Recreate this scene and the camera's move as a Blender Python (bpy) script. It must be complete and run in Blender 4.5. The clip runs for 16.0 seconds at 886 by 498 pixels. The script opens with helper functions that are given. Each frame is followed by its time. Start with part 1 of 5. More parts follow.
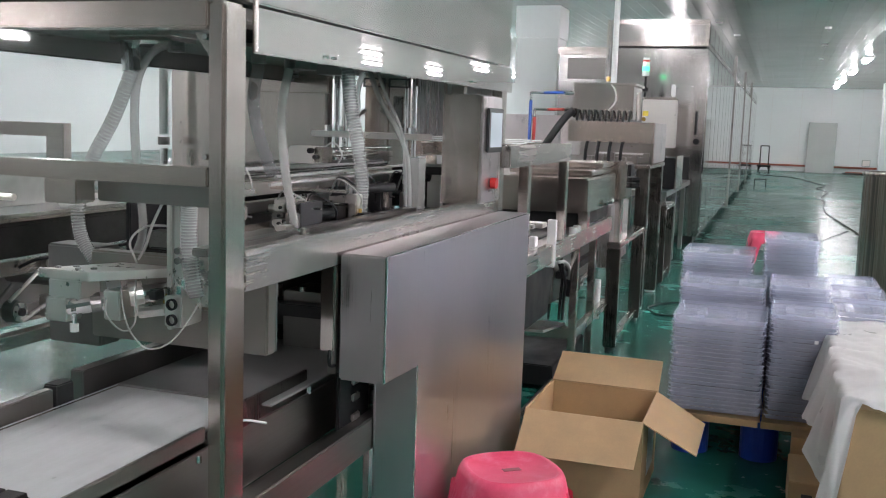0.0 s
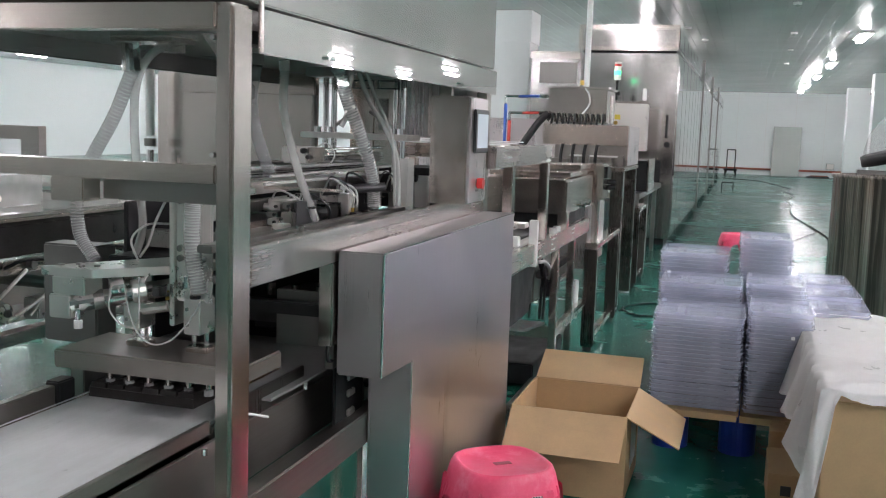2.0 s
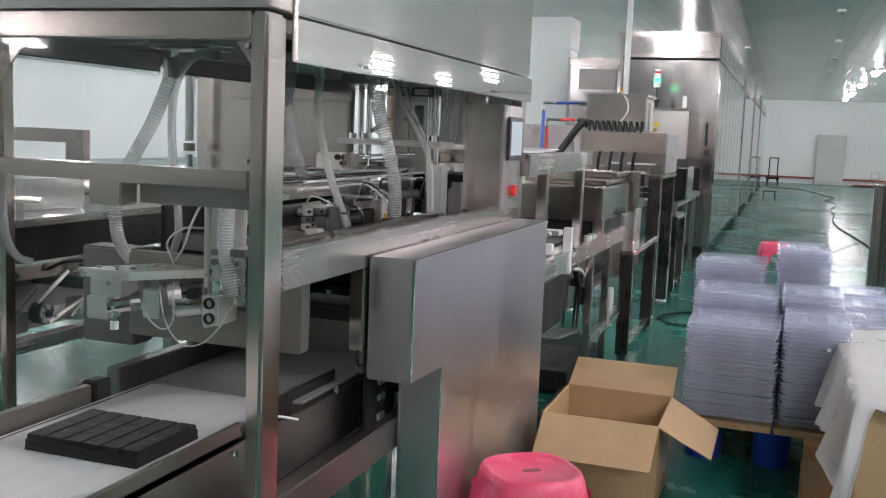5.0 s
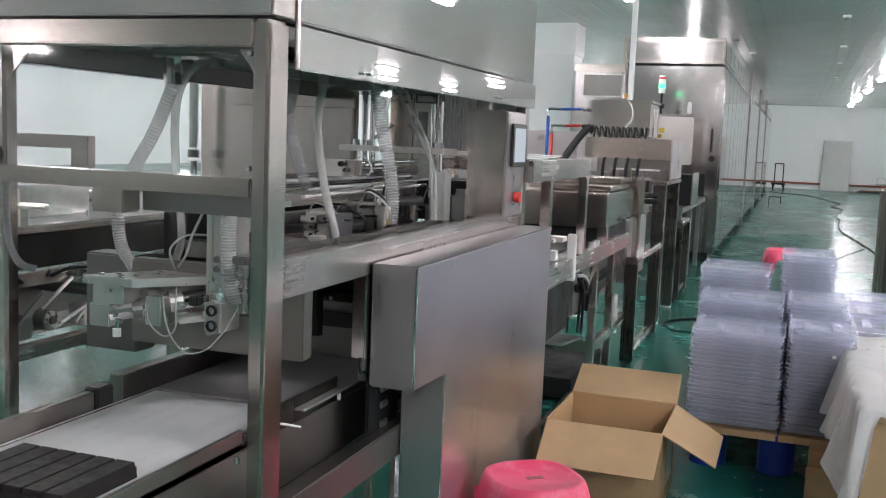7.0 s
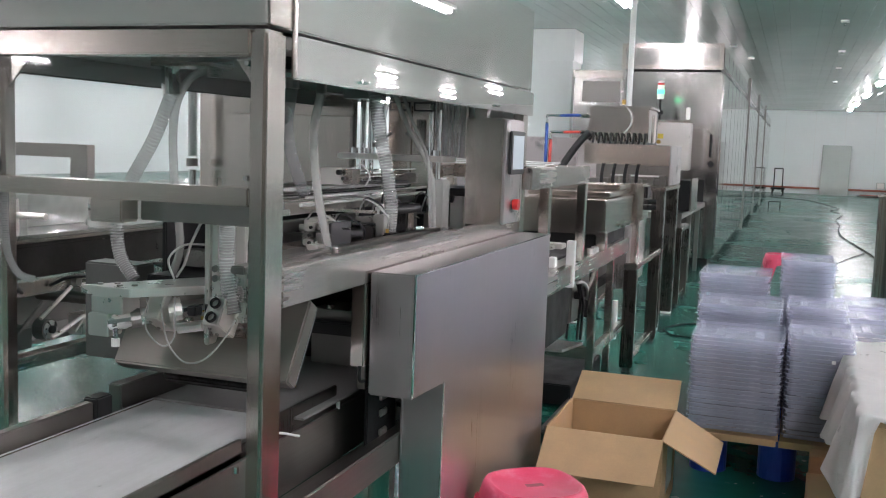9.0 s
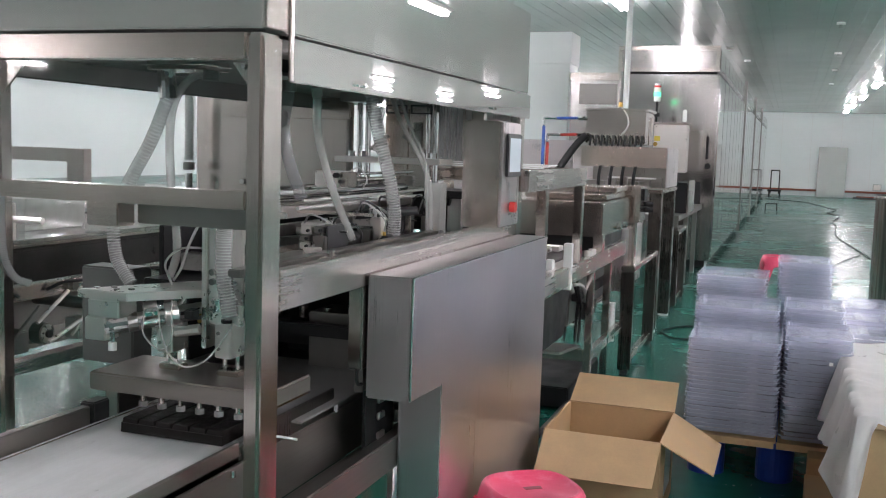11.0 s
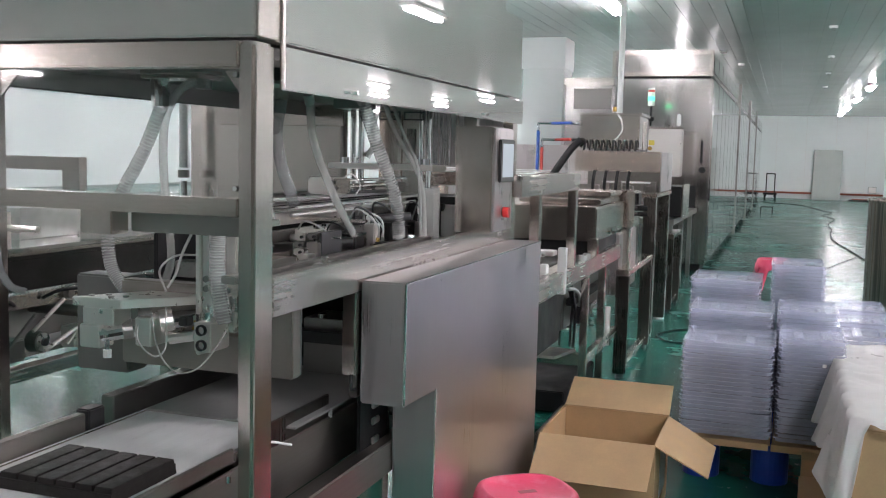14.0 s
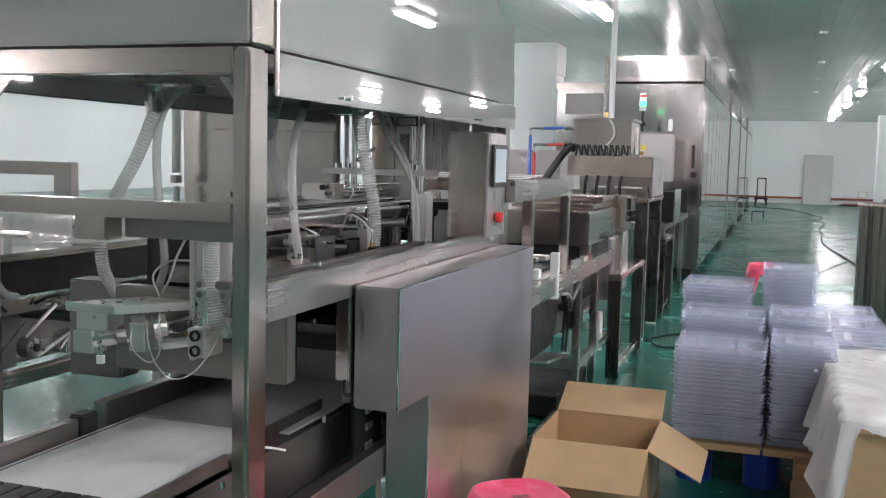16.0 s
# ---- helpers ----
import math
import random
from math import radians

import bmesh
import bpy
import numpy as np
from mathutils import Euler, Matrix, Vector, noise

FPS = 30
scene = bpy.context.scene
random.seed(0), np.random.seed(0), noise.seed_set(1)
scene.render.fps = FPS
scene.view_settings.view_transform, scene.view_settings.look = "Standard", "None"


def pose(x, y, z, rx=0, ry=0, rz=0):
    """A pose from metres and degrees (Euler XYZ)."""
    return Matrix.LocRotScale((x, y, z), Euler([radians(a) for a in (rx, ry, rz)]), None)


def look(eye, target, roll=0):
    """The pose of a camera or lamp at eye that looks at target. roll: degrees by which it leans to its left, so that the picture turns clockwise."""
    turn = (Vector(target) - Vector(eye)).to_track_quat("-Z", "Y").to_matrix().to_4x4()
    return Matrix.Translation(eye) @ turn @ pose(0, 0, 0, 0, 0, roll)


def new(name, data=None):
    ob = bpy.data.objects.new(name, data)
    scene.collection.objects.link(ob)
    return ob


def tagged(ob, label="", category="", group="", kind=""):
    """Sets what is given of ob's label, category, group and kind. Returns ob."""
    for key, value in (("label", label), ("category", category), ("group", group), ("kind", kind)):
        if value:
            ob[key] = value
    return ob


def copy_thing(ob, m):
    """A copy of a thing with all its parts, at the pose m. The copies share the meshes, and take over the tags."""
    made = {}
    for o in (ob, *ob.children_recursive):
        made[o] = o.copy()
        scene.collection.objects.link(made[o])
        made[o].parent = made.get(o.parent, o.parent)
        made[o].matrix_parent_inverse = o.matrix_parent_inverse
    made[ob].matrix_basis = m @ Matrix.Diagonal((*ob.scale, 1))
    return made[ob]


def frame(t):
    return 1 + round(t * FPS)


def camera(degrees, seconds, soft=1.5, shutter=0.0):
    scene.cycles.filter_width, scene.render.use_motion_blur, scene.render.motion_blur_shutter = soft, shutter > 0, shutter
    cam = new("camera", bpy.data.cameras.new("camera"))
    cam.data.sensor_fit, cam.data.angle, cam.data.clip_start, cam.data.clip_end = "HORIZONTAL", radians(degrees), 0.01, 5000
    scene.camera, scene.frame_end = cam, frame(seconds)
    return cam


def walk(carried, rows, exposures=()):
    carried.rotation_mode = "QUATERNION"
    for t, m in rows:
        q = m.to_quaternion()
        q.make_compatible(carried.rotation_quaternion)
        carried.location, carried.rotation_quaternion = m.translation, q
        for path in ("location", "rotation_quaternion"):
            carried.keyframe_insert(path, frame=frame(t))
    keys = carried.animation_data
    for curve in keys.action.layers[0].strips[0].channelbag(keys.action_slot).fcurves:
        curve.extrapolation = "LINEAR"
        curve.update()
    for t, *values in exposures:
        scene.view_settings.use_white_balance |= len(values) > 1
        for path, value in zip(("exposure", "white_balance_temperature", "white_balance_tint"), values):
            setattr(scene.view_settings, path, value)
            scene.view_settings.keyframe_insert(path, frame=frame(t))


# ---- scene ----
cam = camera(48.6, 16.0, soft=1.1)
PATH = [
    (0, (1.109, -1.818, 1.489), (0.473, 0.061, 1.235), 1.9),
    (0.5, (1.078, -1.845, 1.481), (0.486, 0.049, 1.229), 1.5),
    (1, (1.059, -1.865, 1.474), (0.485, 0.034, 1.224), 1.4),
    (1.5, (1.059, -1.889, 1.472), (0.487, 0.012, 1.225), 1.5),
    (2, (1.059, -1.901, 1.474), (0.483, -0.001, 1.231), 1.9),
    (2.5, (1.063, -1.909, 1.475), (0.48, -0.011, 1.235), 2.1),
    (3, (1.066, -1.911, 1.477), (0.475, -0.016, 1.237), 2.3),
    (3.5, (1.069, -1.909, 1.476), (0.466, -0.017, 1.236), 2.3),
    (4, (1.075, -1.913, 1.478), (0.452, -0.028, 1.239), 2.3),
    (6.5, (1.093, -1.911, 1.483), (0.431, -0.037, 1.256), 2.3),
    (7, (1.091, -1.907, 1.485), (0.429, -0.033, 1.261), 2.3),
    (7.5, (1.095, -1.909, 1.486), (0.432, -0.035, 1.266), 2.1),
    (8, (1.096, -1.912, 1.489), (0.432, -0.038, 1.272), 2.1),
    (8.5, (1.097, -1.91, 1.488), (0.433, -0.036, 1.275), 2.1),
    (9, (1.096, -1.907, 1.49), (0.433, -0.032, 1.279), 2.0),
    (11.5, (1.096, -1.906, 1.489), (0.438, -0.028, 1.285), 1.8),
    (12, (1.1, -1.906, 1.489), (0.442, -0.028, 1.286), 1.7),
    (12.5, (1.105, -1.908, 1.484), (0.447, -0.03, 1.286), 1.5),
    (13, (1.108, -1.913, 1.488), (0.451, -0.034, 1.29), 1.5),
    (13.5, (1.11, -1.916, 1.49), (0.455, -0.036, 1.294), 1.5),
    (14, (1.113, -1.919, 1.49), (0.46, -0.038, 1.297), 1.4),
    (14.5, (1.113, -1.921, 1.49), (0.464, -0.039, 1.299), 1.4),
    (15, (1.115, -1.927, 1.491), (0.469, -0.043, 1.302), 1.4),
    (15.5, (1.113, -1.928, 1.494), (0.472, -0.043, 1.307), 1.5),
    (16, (1.111, -1.926, 1.492), (0.473, -0.039, 1.309), 1.4),
]
walk(cam, [(t, look(eye, target, roll)) for t, eye, target, roll in PATH])


# ---------------------------------------------------------------- light
world = bpy.data.worlds.new("world")
scene.world = world
world.use_nodes = True
world.node_tree.nodes["Background"].inputs[0].default_value = (0.8, 0.9, 0.95, 1)
world.node_tree.nodes["Background"].inputs[1].default_value = 0.05
scene.view_settings.exposure = 0.0


# ---------------------------------------------------------------- materials
def ramp(nt, fac, stops):
    r = nt.nodes.new("ShaderNodeValToRGB")
    r.color_ramp.elements[0].position, r.color_ramp.elements[0].color = stops[0][0], (*stops[0][1], 1)
    r.color_ramp.elements[1].position, r.color_ramp.elements[1].color = stops[-1][0], (*stops[-1][1], 1)
    for p, c in stops[1:-1]:
        e = r.color_ramp.elements.new(p)
        e.color = (*c, 1)
    nt.links.new(fac, r.inputs[0])
    return r.outputs[0]


def coords(nt, scale=(1, 1, 1), kind="Object"):
    tc = nt.nodes.new("ShaderNodeTexCoord")
    mp = nt.nodes.new("ShaderNodeMapping")
    mp.inputs["Scale"].default_value = scale
    nt.links.new(tc.outputs[kind], mp.inputs[0])
    return mp.outputs[0]


def noise_tex(nt, vec, scale, detail=4.0, rough=0.6):
    n = nt.nodes.new("ShaderNodeTexNoise")
    n.inputs["Scale"].default_value, n.inputs["Detail"].default_value = scale, detail
    n.inputs["Roughness"].default_value = rough
    nt.links.new(vec, n.inputs["Vector"])
    return n.outputs["Fac"]


def bump(nt, b, height, strength, dist=0.002):
    n = nt.nodes.new("ShaderNodeBump")
    n.inputs["Strength"].default_value, n.inputs["Distance"].default_value = strength, dist
    nt.links.new(height, n.inputs["Height"])
    nt.links.new(n.outputs[0], b.inputs["Normal"])


def mixed(nt, a, b_, w):
    m = nt.nodes.new("ShaderNodeMath")
    m.operation = "MULTIPLY_ADD"
    nt.links.new(a, m.inputs[0])
    m.inputs[1].default_value = w
    nt.links.new(b_, m.inputs[2])
    return m.outputs[0]


def to_range(nt, v, lo, hi, a=0.3, b=0.7):
    m = nt.nodes.new("ShaderNodeMapRange")
    m.inputs[1].default_value, m.inputs[2].default_value = a, b
    m.inputs[3].default_value, m.inputs[4].default_value = lo, hi
    nt.links.new(v, m.inputs[0])
    return m.outputs[0]


def base(name):
    m = bpy.data.materials.new(name)
    m.use_nodes = True
    return m, m.node_tree, m.node_tree.nodes["Principled BSDF"]


def plain(name, col, rough=0.5, metal=0.0, var=0.12, scale=6.0, bumpy=0.05, **kw):
    m, nt, b = base(name)
    v = coords(nt)
    n1, n2 = noise_tex(nt, v, scale, 5), noise_tex(nt, v, scale * 14, 3)
    n = mixed(nt, n2, n1, 0.35)
    lo, hi = [c * (1 - var) for c in col], [min(1, c * (1 + var)) for c in col]
    nt.links.new(ramp(nt, n, [(0.4, lo), (0.95, hi)]), b.inputs["Base Color"])
    nt.links.new(to_range(nt, n1, max(0.02, rough * 0.8), min(1, rough * 1.25)), b.inputs["Roughness"])
    b.inputs["Metallic"].default_value = metal
    for k, val in kw.items():
        b.inputs[k.replace("_", " ")].default_value = val
    if bumpy:
        bump(nt, b, n2, bumpy)
    return m


def steel(name, col, rough, grain=(1, 1, 60), strength=0.03, smear=0.05, brushed=0.10):
    """Brushed stainless sheet: fine and broad streaks along the sheet, soft smudges, slight waviness."""
    m, nt, b = base(name)
    fine = noise_tex(nt, coords(nt, [g * 6 if g > 1 else g * 0.9 for g in grain]), 1, 3, 0.7)
    broad = noise_tex(nt, coords(nt, [g * 0.5 if g > 1 else g * 0.35 for g in grain]), 1, 3, 0.6)
    cloud = noise_tex(nt, coords(nt), 2.3, 5, 0.6)
    wave = noise_tex(nt, coords(nt), 1.3, 1, 0.3)
    c = mixed(nt, fine, mixed(nt, broad, cloud, 0.8), 0.55)
    nt.links.new(ramp(nt, c, [(0.85, [x * (1 - smear) for x in col]), (1.4, [min(1, x * (1 + smear)) for x in col])]), b.inputs["Base Color"])
    nt.links.new(to_range(nt, mixed(nt, fine, cloud, 0.6), rough * 0.7, rough * 1.3, 0.5, 1.1), b.inputs["Roughness"])
    b.inputs["Metallic"].default_value = 1.0
    grain_bump = nt.nodes.new("ShaderNodeBump")
    grain_bump.inputs["Strength"].default_value, grain_bump.inputs["Distance"].default_value = brushed, 0.0006
    nt.links.new(fine, grain_bump.inputs["Height"])
    sag = nt.nodes.new("ShaderNodeBump")
    sag.inputs["Strength"].default_value, sag.inputs["Distance"].default_value = strength, 0.004
    nt.links.new(wave, sag.inputs["Height"])
    nt.links.new(grain_bump.outputs[0], sag.inputs["Normal"])
    nt.links.new(sag.outputs[0], b.inputs["Normal"])
    return m


def painted_reflection_steel():
    """Old polished drum sheet; its tall dark and bright reflections are painted round the wall."""
    m, nt, b = base("drum_reflection_steel")
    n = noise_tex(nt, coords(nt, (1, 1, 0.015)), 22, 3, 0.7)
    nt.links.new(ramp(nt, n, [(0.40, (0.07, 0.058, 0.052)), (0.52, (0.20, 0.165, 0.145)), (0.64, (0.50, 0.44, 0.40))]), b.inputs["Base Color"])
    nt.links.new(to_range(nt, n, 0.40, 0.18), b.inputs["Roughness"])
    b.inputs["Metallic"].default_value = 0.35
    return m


def soiled_belt():
    """White belt with grey smears along its run and scattered dark scuffs."""
    m, nt, b = base("white_belt")
    smear = noise_tex(nt, coords(nt, (10, 0.9, 1)), 1, 5, 0.75)
    spots = noise_tex(nt, coords(nt, (5, 3, 1)), 4.5, 6, 0.75)
    c = mixed(nt, spots, smear, 0.8)
    nt.links.new(ramp(nt, c, [(0.58, (0.26, 0.255, 0.25)), (0.70, (0.58, 0.58, 0.585)), (1.1, (0.66, 0.66, 0.67))]), b.inputs["Base Color"])
    nt.links.new(to_range(nt, spots, 0.32, 0.55), b.inputs["Roughness"])
    bump(nt, b, spots, 0.05)
    return m


def worn_plastic():
    """Pink red stool plastic, dulled and paler where it is rubbed."""
    m, nt, b = base("pink_red_plastic")
    rub = noise_tex(nt, coords(nt), 9, 6, 0.7)
    fine = noise_tex(nt, coords(nt), 70, 4, 0.7)
    c = mixed(nt, fine, rub, 0.15)
    nt.links.new(ramp(nt, c, [(0.42, (0.66, 0.045, 0.115)), (0.62, (0.72, 0.075, 0.16)), (0.85, (0.78, 0.22, 0.31))]), b.inputs["Base Color"])
    nt.links.new(to_range(nt, rub, 0.28, 0.5), b.inputs["Roughness"])
    bump(nt, b, fine, 0.04)
    return m


def see_through(name, col, alpha, rough=0.15):
    m, nt, b = base(name)
    v = coords(nt)
    n = noise_tex(nt, v, 6, 2)
    nt.links.new(ramp(nt, n, [(0.3, [c * 0.92 for c in col]), (0.7, col)]), b.inputs["Base Color"])
    nt.links.new(to_range(nt, n, alpha * 0.9, min(1, alpha * 1.1)), b.inputs["Alpha"])
    b.inputs["Roughness"].default_value = rough
    return m


def pane_glass():
    """Thin clear acrylic: passes light, mirrors a share that grows at a slant."""
    m, nt, b = base("window_glass")
    clear, gloss, mix, fres = (nt.nodes.new("ShaderNode" + k) for k in ("BsdfTransparent", "BsdfGlossy", "MixShader", "Fresnel"))
    clear.inputs[0].default_value = (0.95, 0.96, 0.96, 1)
    gloss.inputs["Roughness"].default_value = 0.03
    fres.inputs["IOR"].default_value = 1.35
    nt.links.new(fres.outputs[0], mix.inputs[0])
    nt.links.new(clear.outputs[0], mix.inputs[1])
    nt.links.new(gloss.outputs[0], mix.inputs[2])
    nt.links.new(mix.outputs[0], nt.nodes["Material Output"].inputs["Surface"])
    nt.nodes.remove(b)
    return m


def glow(name, col, strength):
    m, nt, b = base(name)
    b.inputs["Base Color"].default_value = (*col, 1)
    b.inputs["Emission Color"].default_value = (*col, 1)
    b.inputs["Emission Strength"].default_value = strength
    return m


STEEL = steel("brushed_steel", (0.60, 0.545, 0.51), 0.17, (40, 40, 1.0), 0.06, 0.22, 0.03)
STEEL_X = steel("brushed_steel_across", (0.60, 0.535, 0.495), 0.18, (1.0, 40, 40), 0.06, 0.14, 0.03)
STEEL_Y = steel("brushed_steel_along", (0.63, 0.58, 0.55), 0.25, (10, 0.6, 10), 0.05, 0.07, 0.0)
STEEL_SOFT = steel("satin_steel", (0.61, 0.56, 0.565), 0.30, (45, 45, 0.8), 0.03, 0.12, 0.2)
STEEL_COVER = steel("satin_cover_steel", (0.60, 0.555, 0.575), 0.36, (45, 45, 0.8), 0.04, 0.06, 0.0)
STEEL_TUNNEL = steel("tunnel_front_steel", (0.52, 0.50, 0.49), 0.15, (40, 40, 0.6), 0.03, 0.20, 0.0)
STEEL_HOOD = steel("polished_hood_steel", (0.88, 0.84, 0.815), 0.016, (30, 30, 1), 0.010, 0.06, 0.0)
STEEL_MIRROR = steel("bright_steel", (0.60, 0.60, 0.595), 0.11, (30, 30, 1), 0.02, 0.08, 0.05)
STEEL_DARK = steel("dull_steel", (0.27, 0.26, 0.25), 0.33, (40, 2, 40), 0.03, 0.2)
STEEL_BACK = steel("inner_panel_steel", (0.70, 0.635, 0.59), 0.24, (7, 7, 0.6), 0.02, 0.06, 0.0)
STEEL_PLATE = steel("gripper_plate_steel", (0.31, 0.285, 0.265), 0.40, (1, 40, 40), 0.03, 0.14)
# brushed steel again, with the shade on the low rails put into its colour
STEEL_SHADED = steel("shaded_rail_steel", (0.23, 0.212, 0.20), 0.42, (40, 1.0, 40), 0.03, 0.25, 0.2)
# darkest steel: the shaded faces of legs and guide rail are in its colour
STEEL_DARK_SHADED = steel("dark_shaded_steel", (0.12, 0.108, 0.10), 0.28, (40, 40, 1), 0.03, 0.25)
STEEL_HOOD.node_tree.nodes["Principled BSDF"].inputs["Metallic"].default_value = 0.78
STEEL_DRUM = painted_reflection_steel()
CHROME = steel("chrome", (0.75, 0.75, 0.75), 0.08, (1, 1, 5), 0.01, 0.05)
ALU = steel("cast_aluminium", (0.82, 0.785, 0.76), 0.32, (4, 4, 4), 0.05, 0.08)
WHITE_WALL = plain("white_wall_panel", (0.80, 0.83, 0.83), 0.45, var=0.03, scale=0.7, bumpy=0.01)
WHITE_PAINT = plain("white_paint", (0.78, 0.79, 0.78), 0.5, var=0.05)
CARD = plain("cardboard", (0.42, 0.285, 0.155), 0.75, var=0.12, scale=9, bumpy=0.12)
CARD_IN = plain("cardboard_inside", (0.40, 0.255, 0.13), 0.8, var=0.12, scale=9, bumpy=0.12)
RED = worn_plastic()
RED_DEEP = plain("red_plastic", (0.6, 0.03, 0.03), 0.35, var=0.08)
BLUE = plain("blue_plastic", (0.01, 0.05, 0.35), 0.4, var=0.15)
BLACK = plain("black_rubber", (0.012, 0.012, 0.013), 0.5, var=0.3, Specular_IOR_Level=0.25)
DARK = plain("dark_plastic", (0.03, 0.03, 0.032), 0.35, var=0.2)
CHOC = plain("dark_chocolate", (0.008, 0.006, 0.0055), 0.55, var=0.4, scale=30, bumpy=0.3, Specular_IOR_Level=0.3)
GREY_MID = plain("grey_case_paint", (0.15, 0.148, 0.142), 0.45, var=0.1)
GREY_DOOR = plain("grey_door_paint", (0.42, 0.45, 0.43), 0.45, var=0.05, scale=2)
PIPE_BLUE = plain("blue_pipe", (0.02, 0.07, 0.30), 0.35)
PIPE_RED = plain("red_pipe", (0.40, 0.04, 0.03), 0.35)
ORANGE = plain("orange_skirting_pipe", (0.30, 0.085, 0.05), 0.5)
BRASS = plain("brass", (0.5, 0.33, 0.1), 0.3, metal=1.0)
PLATE_GREY = plain("grey_slide_plate", (0.30, 0.295, 0.29), 0.4, metal=0.3, var=0.08)
BELT = soiled_belt()
SHEET = plain("white_film", (0.93, 0.93, 0.94), 0.32, var=0.03, scale=5, bumpy=0.06)
HOSE = see_through("clear_hose", (0.62, 0.62, 0.60), 0.42, 0.12)
HOSE_GREY = see_through("grey_hose", (0.30, 0.30, 0.31), 0.5, 0.12)
HOSE_RIB = see_through("clear_hose_rib", (0.68, 0.68, 0.675), 0.50, 0.08)
HOSE_VALLEY = see_through("clear_hose_wall", (0.52, 0.52, 0.52), 0.44, 0.10)
AIR_LINE = plain("white_air_line", (0.5, 0.5, 0.49), 0.35)
TRAY = see_through("clear_blue_tray", (0.66, 0.69, 0.84), 0.40, 0.2)
LAMP = glow("lamp_tube", (1.0, 0.938, 0.985), 129.0)
GREEN_GLOW = glow("green_beacon", (0.10, 1.0, 0.45), 1.6)
SCREEN = glow("screen", (0.36, 0.41, 0.45), 0.4)


def floor_material():
    m, nt, b = base("green_epoxy")
    v = coords(nt)
    n1, n2, n3 = noise_tex(nt, v, 0.5, 5), noise_tex(nt, v, 4, 6, 0.7), noise_tex(nt, v, 60, 3)
    n = mixed(nt, n2, n1, 0.45)
    nt.links.new(ramp(nt, n, [(0.45, (0.009, 0.080, 0.060)), (0.80, (0.015, 0.122, 0.095)), (1.05, (0.038, 0.175, 0.14))]), b.inputs["Base Color"])
    nt.links.new(to_range(nt, n, 0.17, 0.34, 0.5, 1.0), b.inputs["Roughness"])
    b.inputs["Specular IOR Level"].default_value = 0.28
    bump(nt, b, mixed(nt, n3, n2, 0.15), 0.05, 0.004)
    return m


def ceiling_material():
    m, nt, b = base("ceiling_panels")
    v = coords(nt)
    n1 = noise_tex(nt, v, 0.6, 3)
    nt.links.new(ramp(nt, n1, [(0.3, (0.53, 0.565, 0.545)), (0.7, (0.60, 0.635, 0.615))]), b.inputs["Base Color"])
    b.inputs["Roughness"].default_value = 0.18
    b.inputs["Specular IOR Level"].default_value = 0.75
    bump(nt, b, noise_tex(nt, coords(nt, (22, 0.12, 1)), 1.0, 3), 0.22, 0.008)
    return m


FLOOR = floor_material()
CEIL = ceiling_material()


# ---------------------------------------------------------------- mesh helpers
ORIGIN = {}


def bx(bm, x0, x1, y0, y1, z0, z1, m=None):
    c = Matrix.Translation(((x0 + x1) / 2, (y0 + y1) / 2, (z0 + z1) / 2)) @ Matrix.Diagonal((abs(x1 - x0), abs(y1 - y0), abs(z1 - z0), 1))
    return bmesh.ops.create_cube(bm, size=1, matrix=(m @ c) if m else c)["verts"]


def cyl(bm, p0, p1, r, seg=16, r2=None):
    p0, p1 = Vector(p0), Vector(p1)
    d = p1 - p0
    m = Matrix.Translation((p0 + p1) / 2) @ d.to_track_quat("Z", "Y").to_matrix().to_4x4()
    bmesh.ops.create_cone(bm, cap_ends=True, segments=seg, radius1=r, radius2=r if r2 is None else r2, depth=d.length, matrix=m)


def curve(pts, n=8):
    """A smooth way through the points."""
    pts = [Vector(p) for p in pts]
    ext = [2 * pts[0] - pts[1], *pts, 2 * pts[-1] - pts[-2]]
    out = []
    for i in range(1, len(ext) - 2):
        a, b, c, d = ext[i - 1:i + 3]
        for k in range(n):
            t = k / n
            out.append(0.5 * ((2 * b) + (c - a) * t + (2 * a - 5 * b + 4 * c - d) * t * t + (3 * b - a - 3 * c + d) * t ** 3))
    return out + [pts[-1]]


def tube(bm, pts, r, seg=8, n=8, radii=None):
    way = curve(pts, n) if n > 1 else [Vector(p) for p in pts]
    up, rings = None, []
    for i, p in enumerate(way):
        d = (way[min(i + 1, len(way) - 1)] - way[max(i - 1, 0)]).normalized()
        side = d.cross(up if up else (Vector((0, 0, 1)) if abs(d.z) < 0.9 else Vector((1, 0, 0)))).normalized()
        up = side.cross(d).normalized()
        rr = radii(i) if radii else r
        rings.append([bm.verts.new(p + rr * (math.cos(a) * side + math.sin(a) * up)) for a in (2 * math.pi * k / seg for k in range(seg))])
    for a, b in zip(rings, rings[1:]):
        for k in range(seg):
            bm.faces.new((a[k], a[(k + 1) % seg], b[(k + 1) % seg], b[k]))
    bm.faces.new(rings[0])
    bm.faces.new(rings[-1][::-1])


def lathe(bm, centre, profile, seg=32):
    """A turned form round the z axis: profile of (radius, height)."""
    rings = []
    for r, z in profile:
        rings.append([bm.verts.new((centre[0] + r * math.cos(a), centre[1] + r * math.sin(a), centre[2] + z)) for a in (2 * math.pi * k / seg for k in range(seg))])
    for a, b in zip(rings, rings[1:]):
        for k in range(seg):
            bm.faces.new((a[k], a[(k + 1) % seg], b[(k + 1) % seg], b[k]))
    bm.faces.new(rings[0][::-1])
    bm.faces.new(rings[-1])


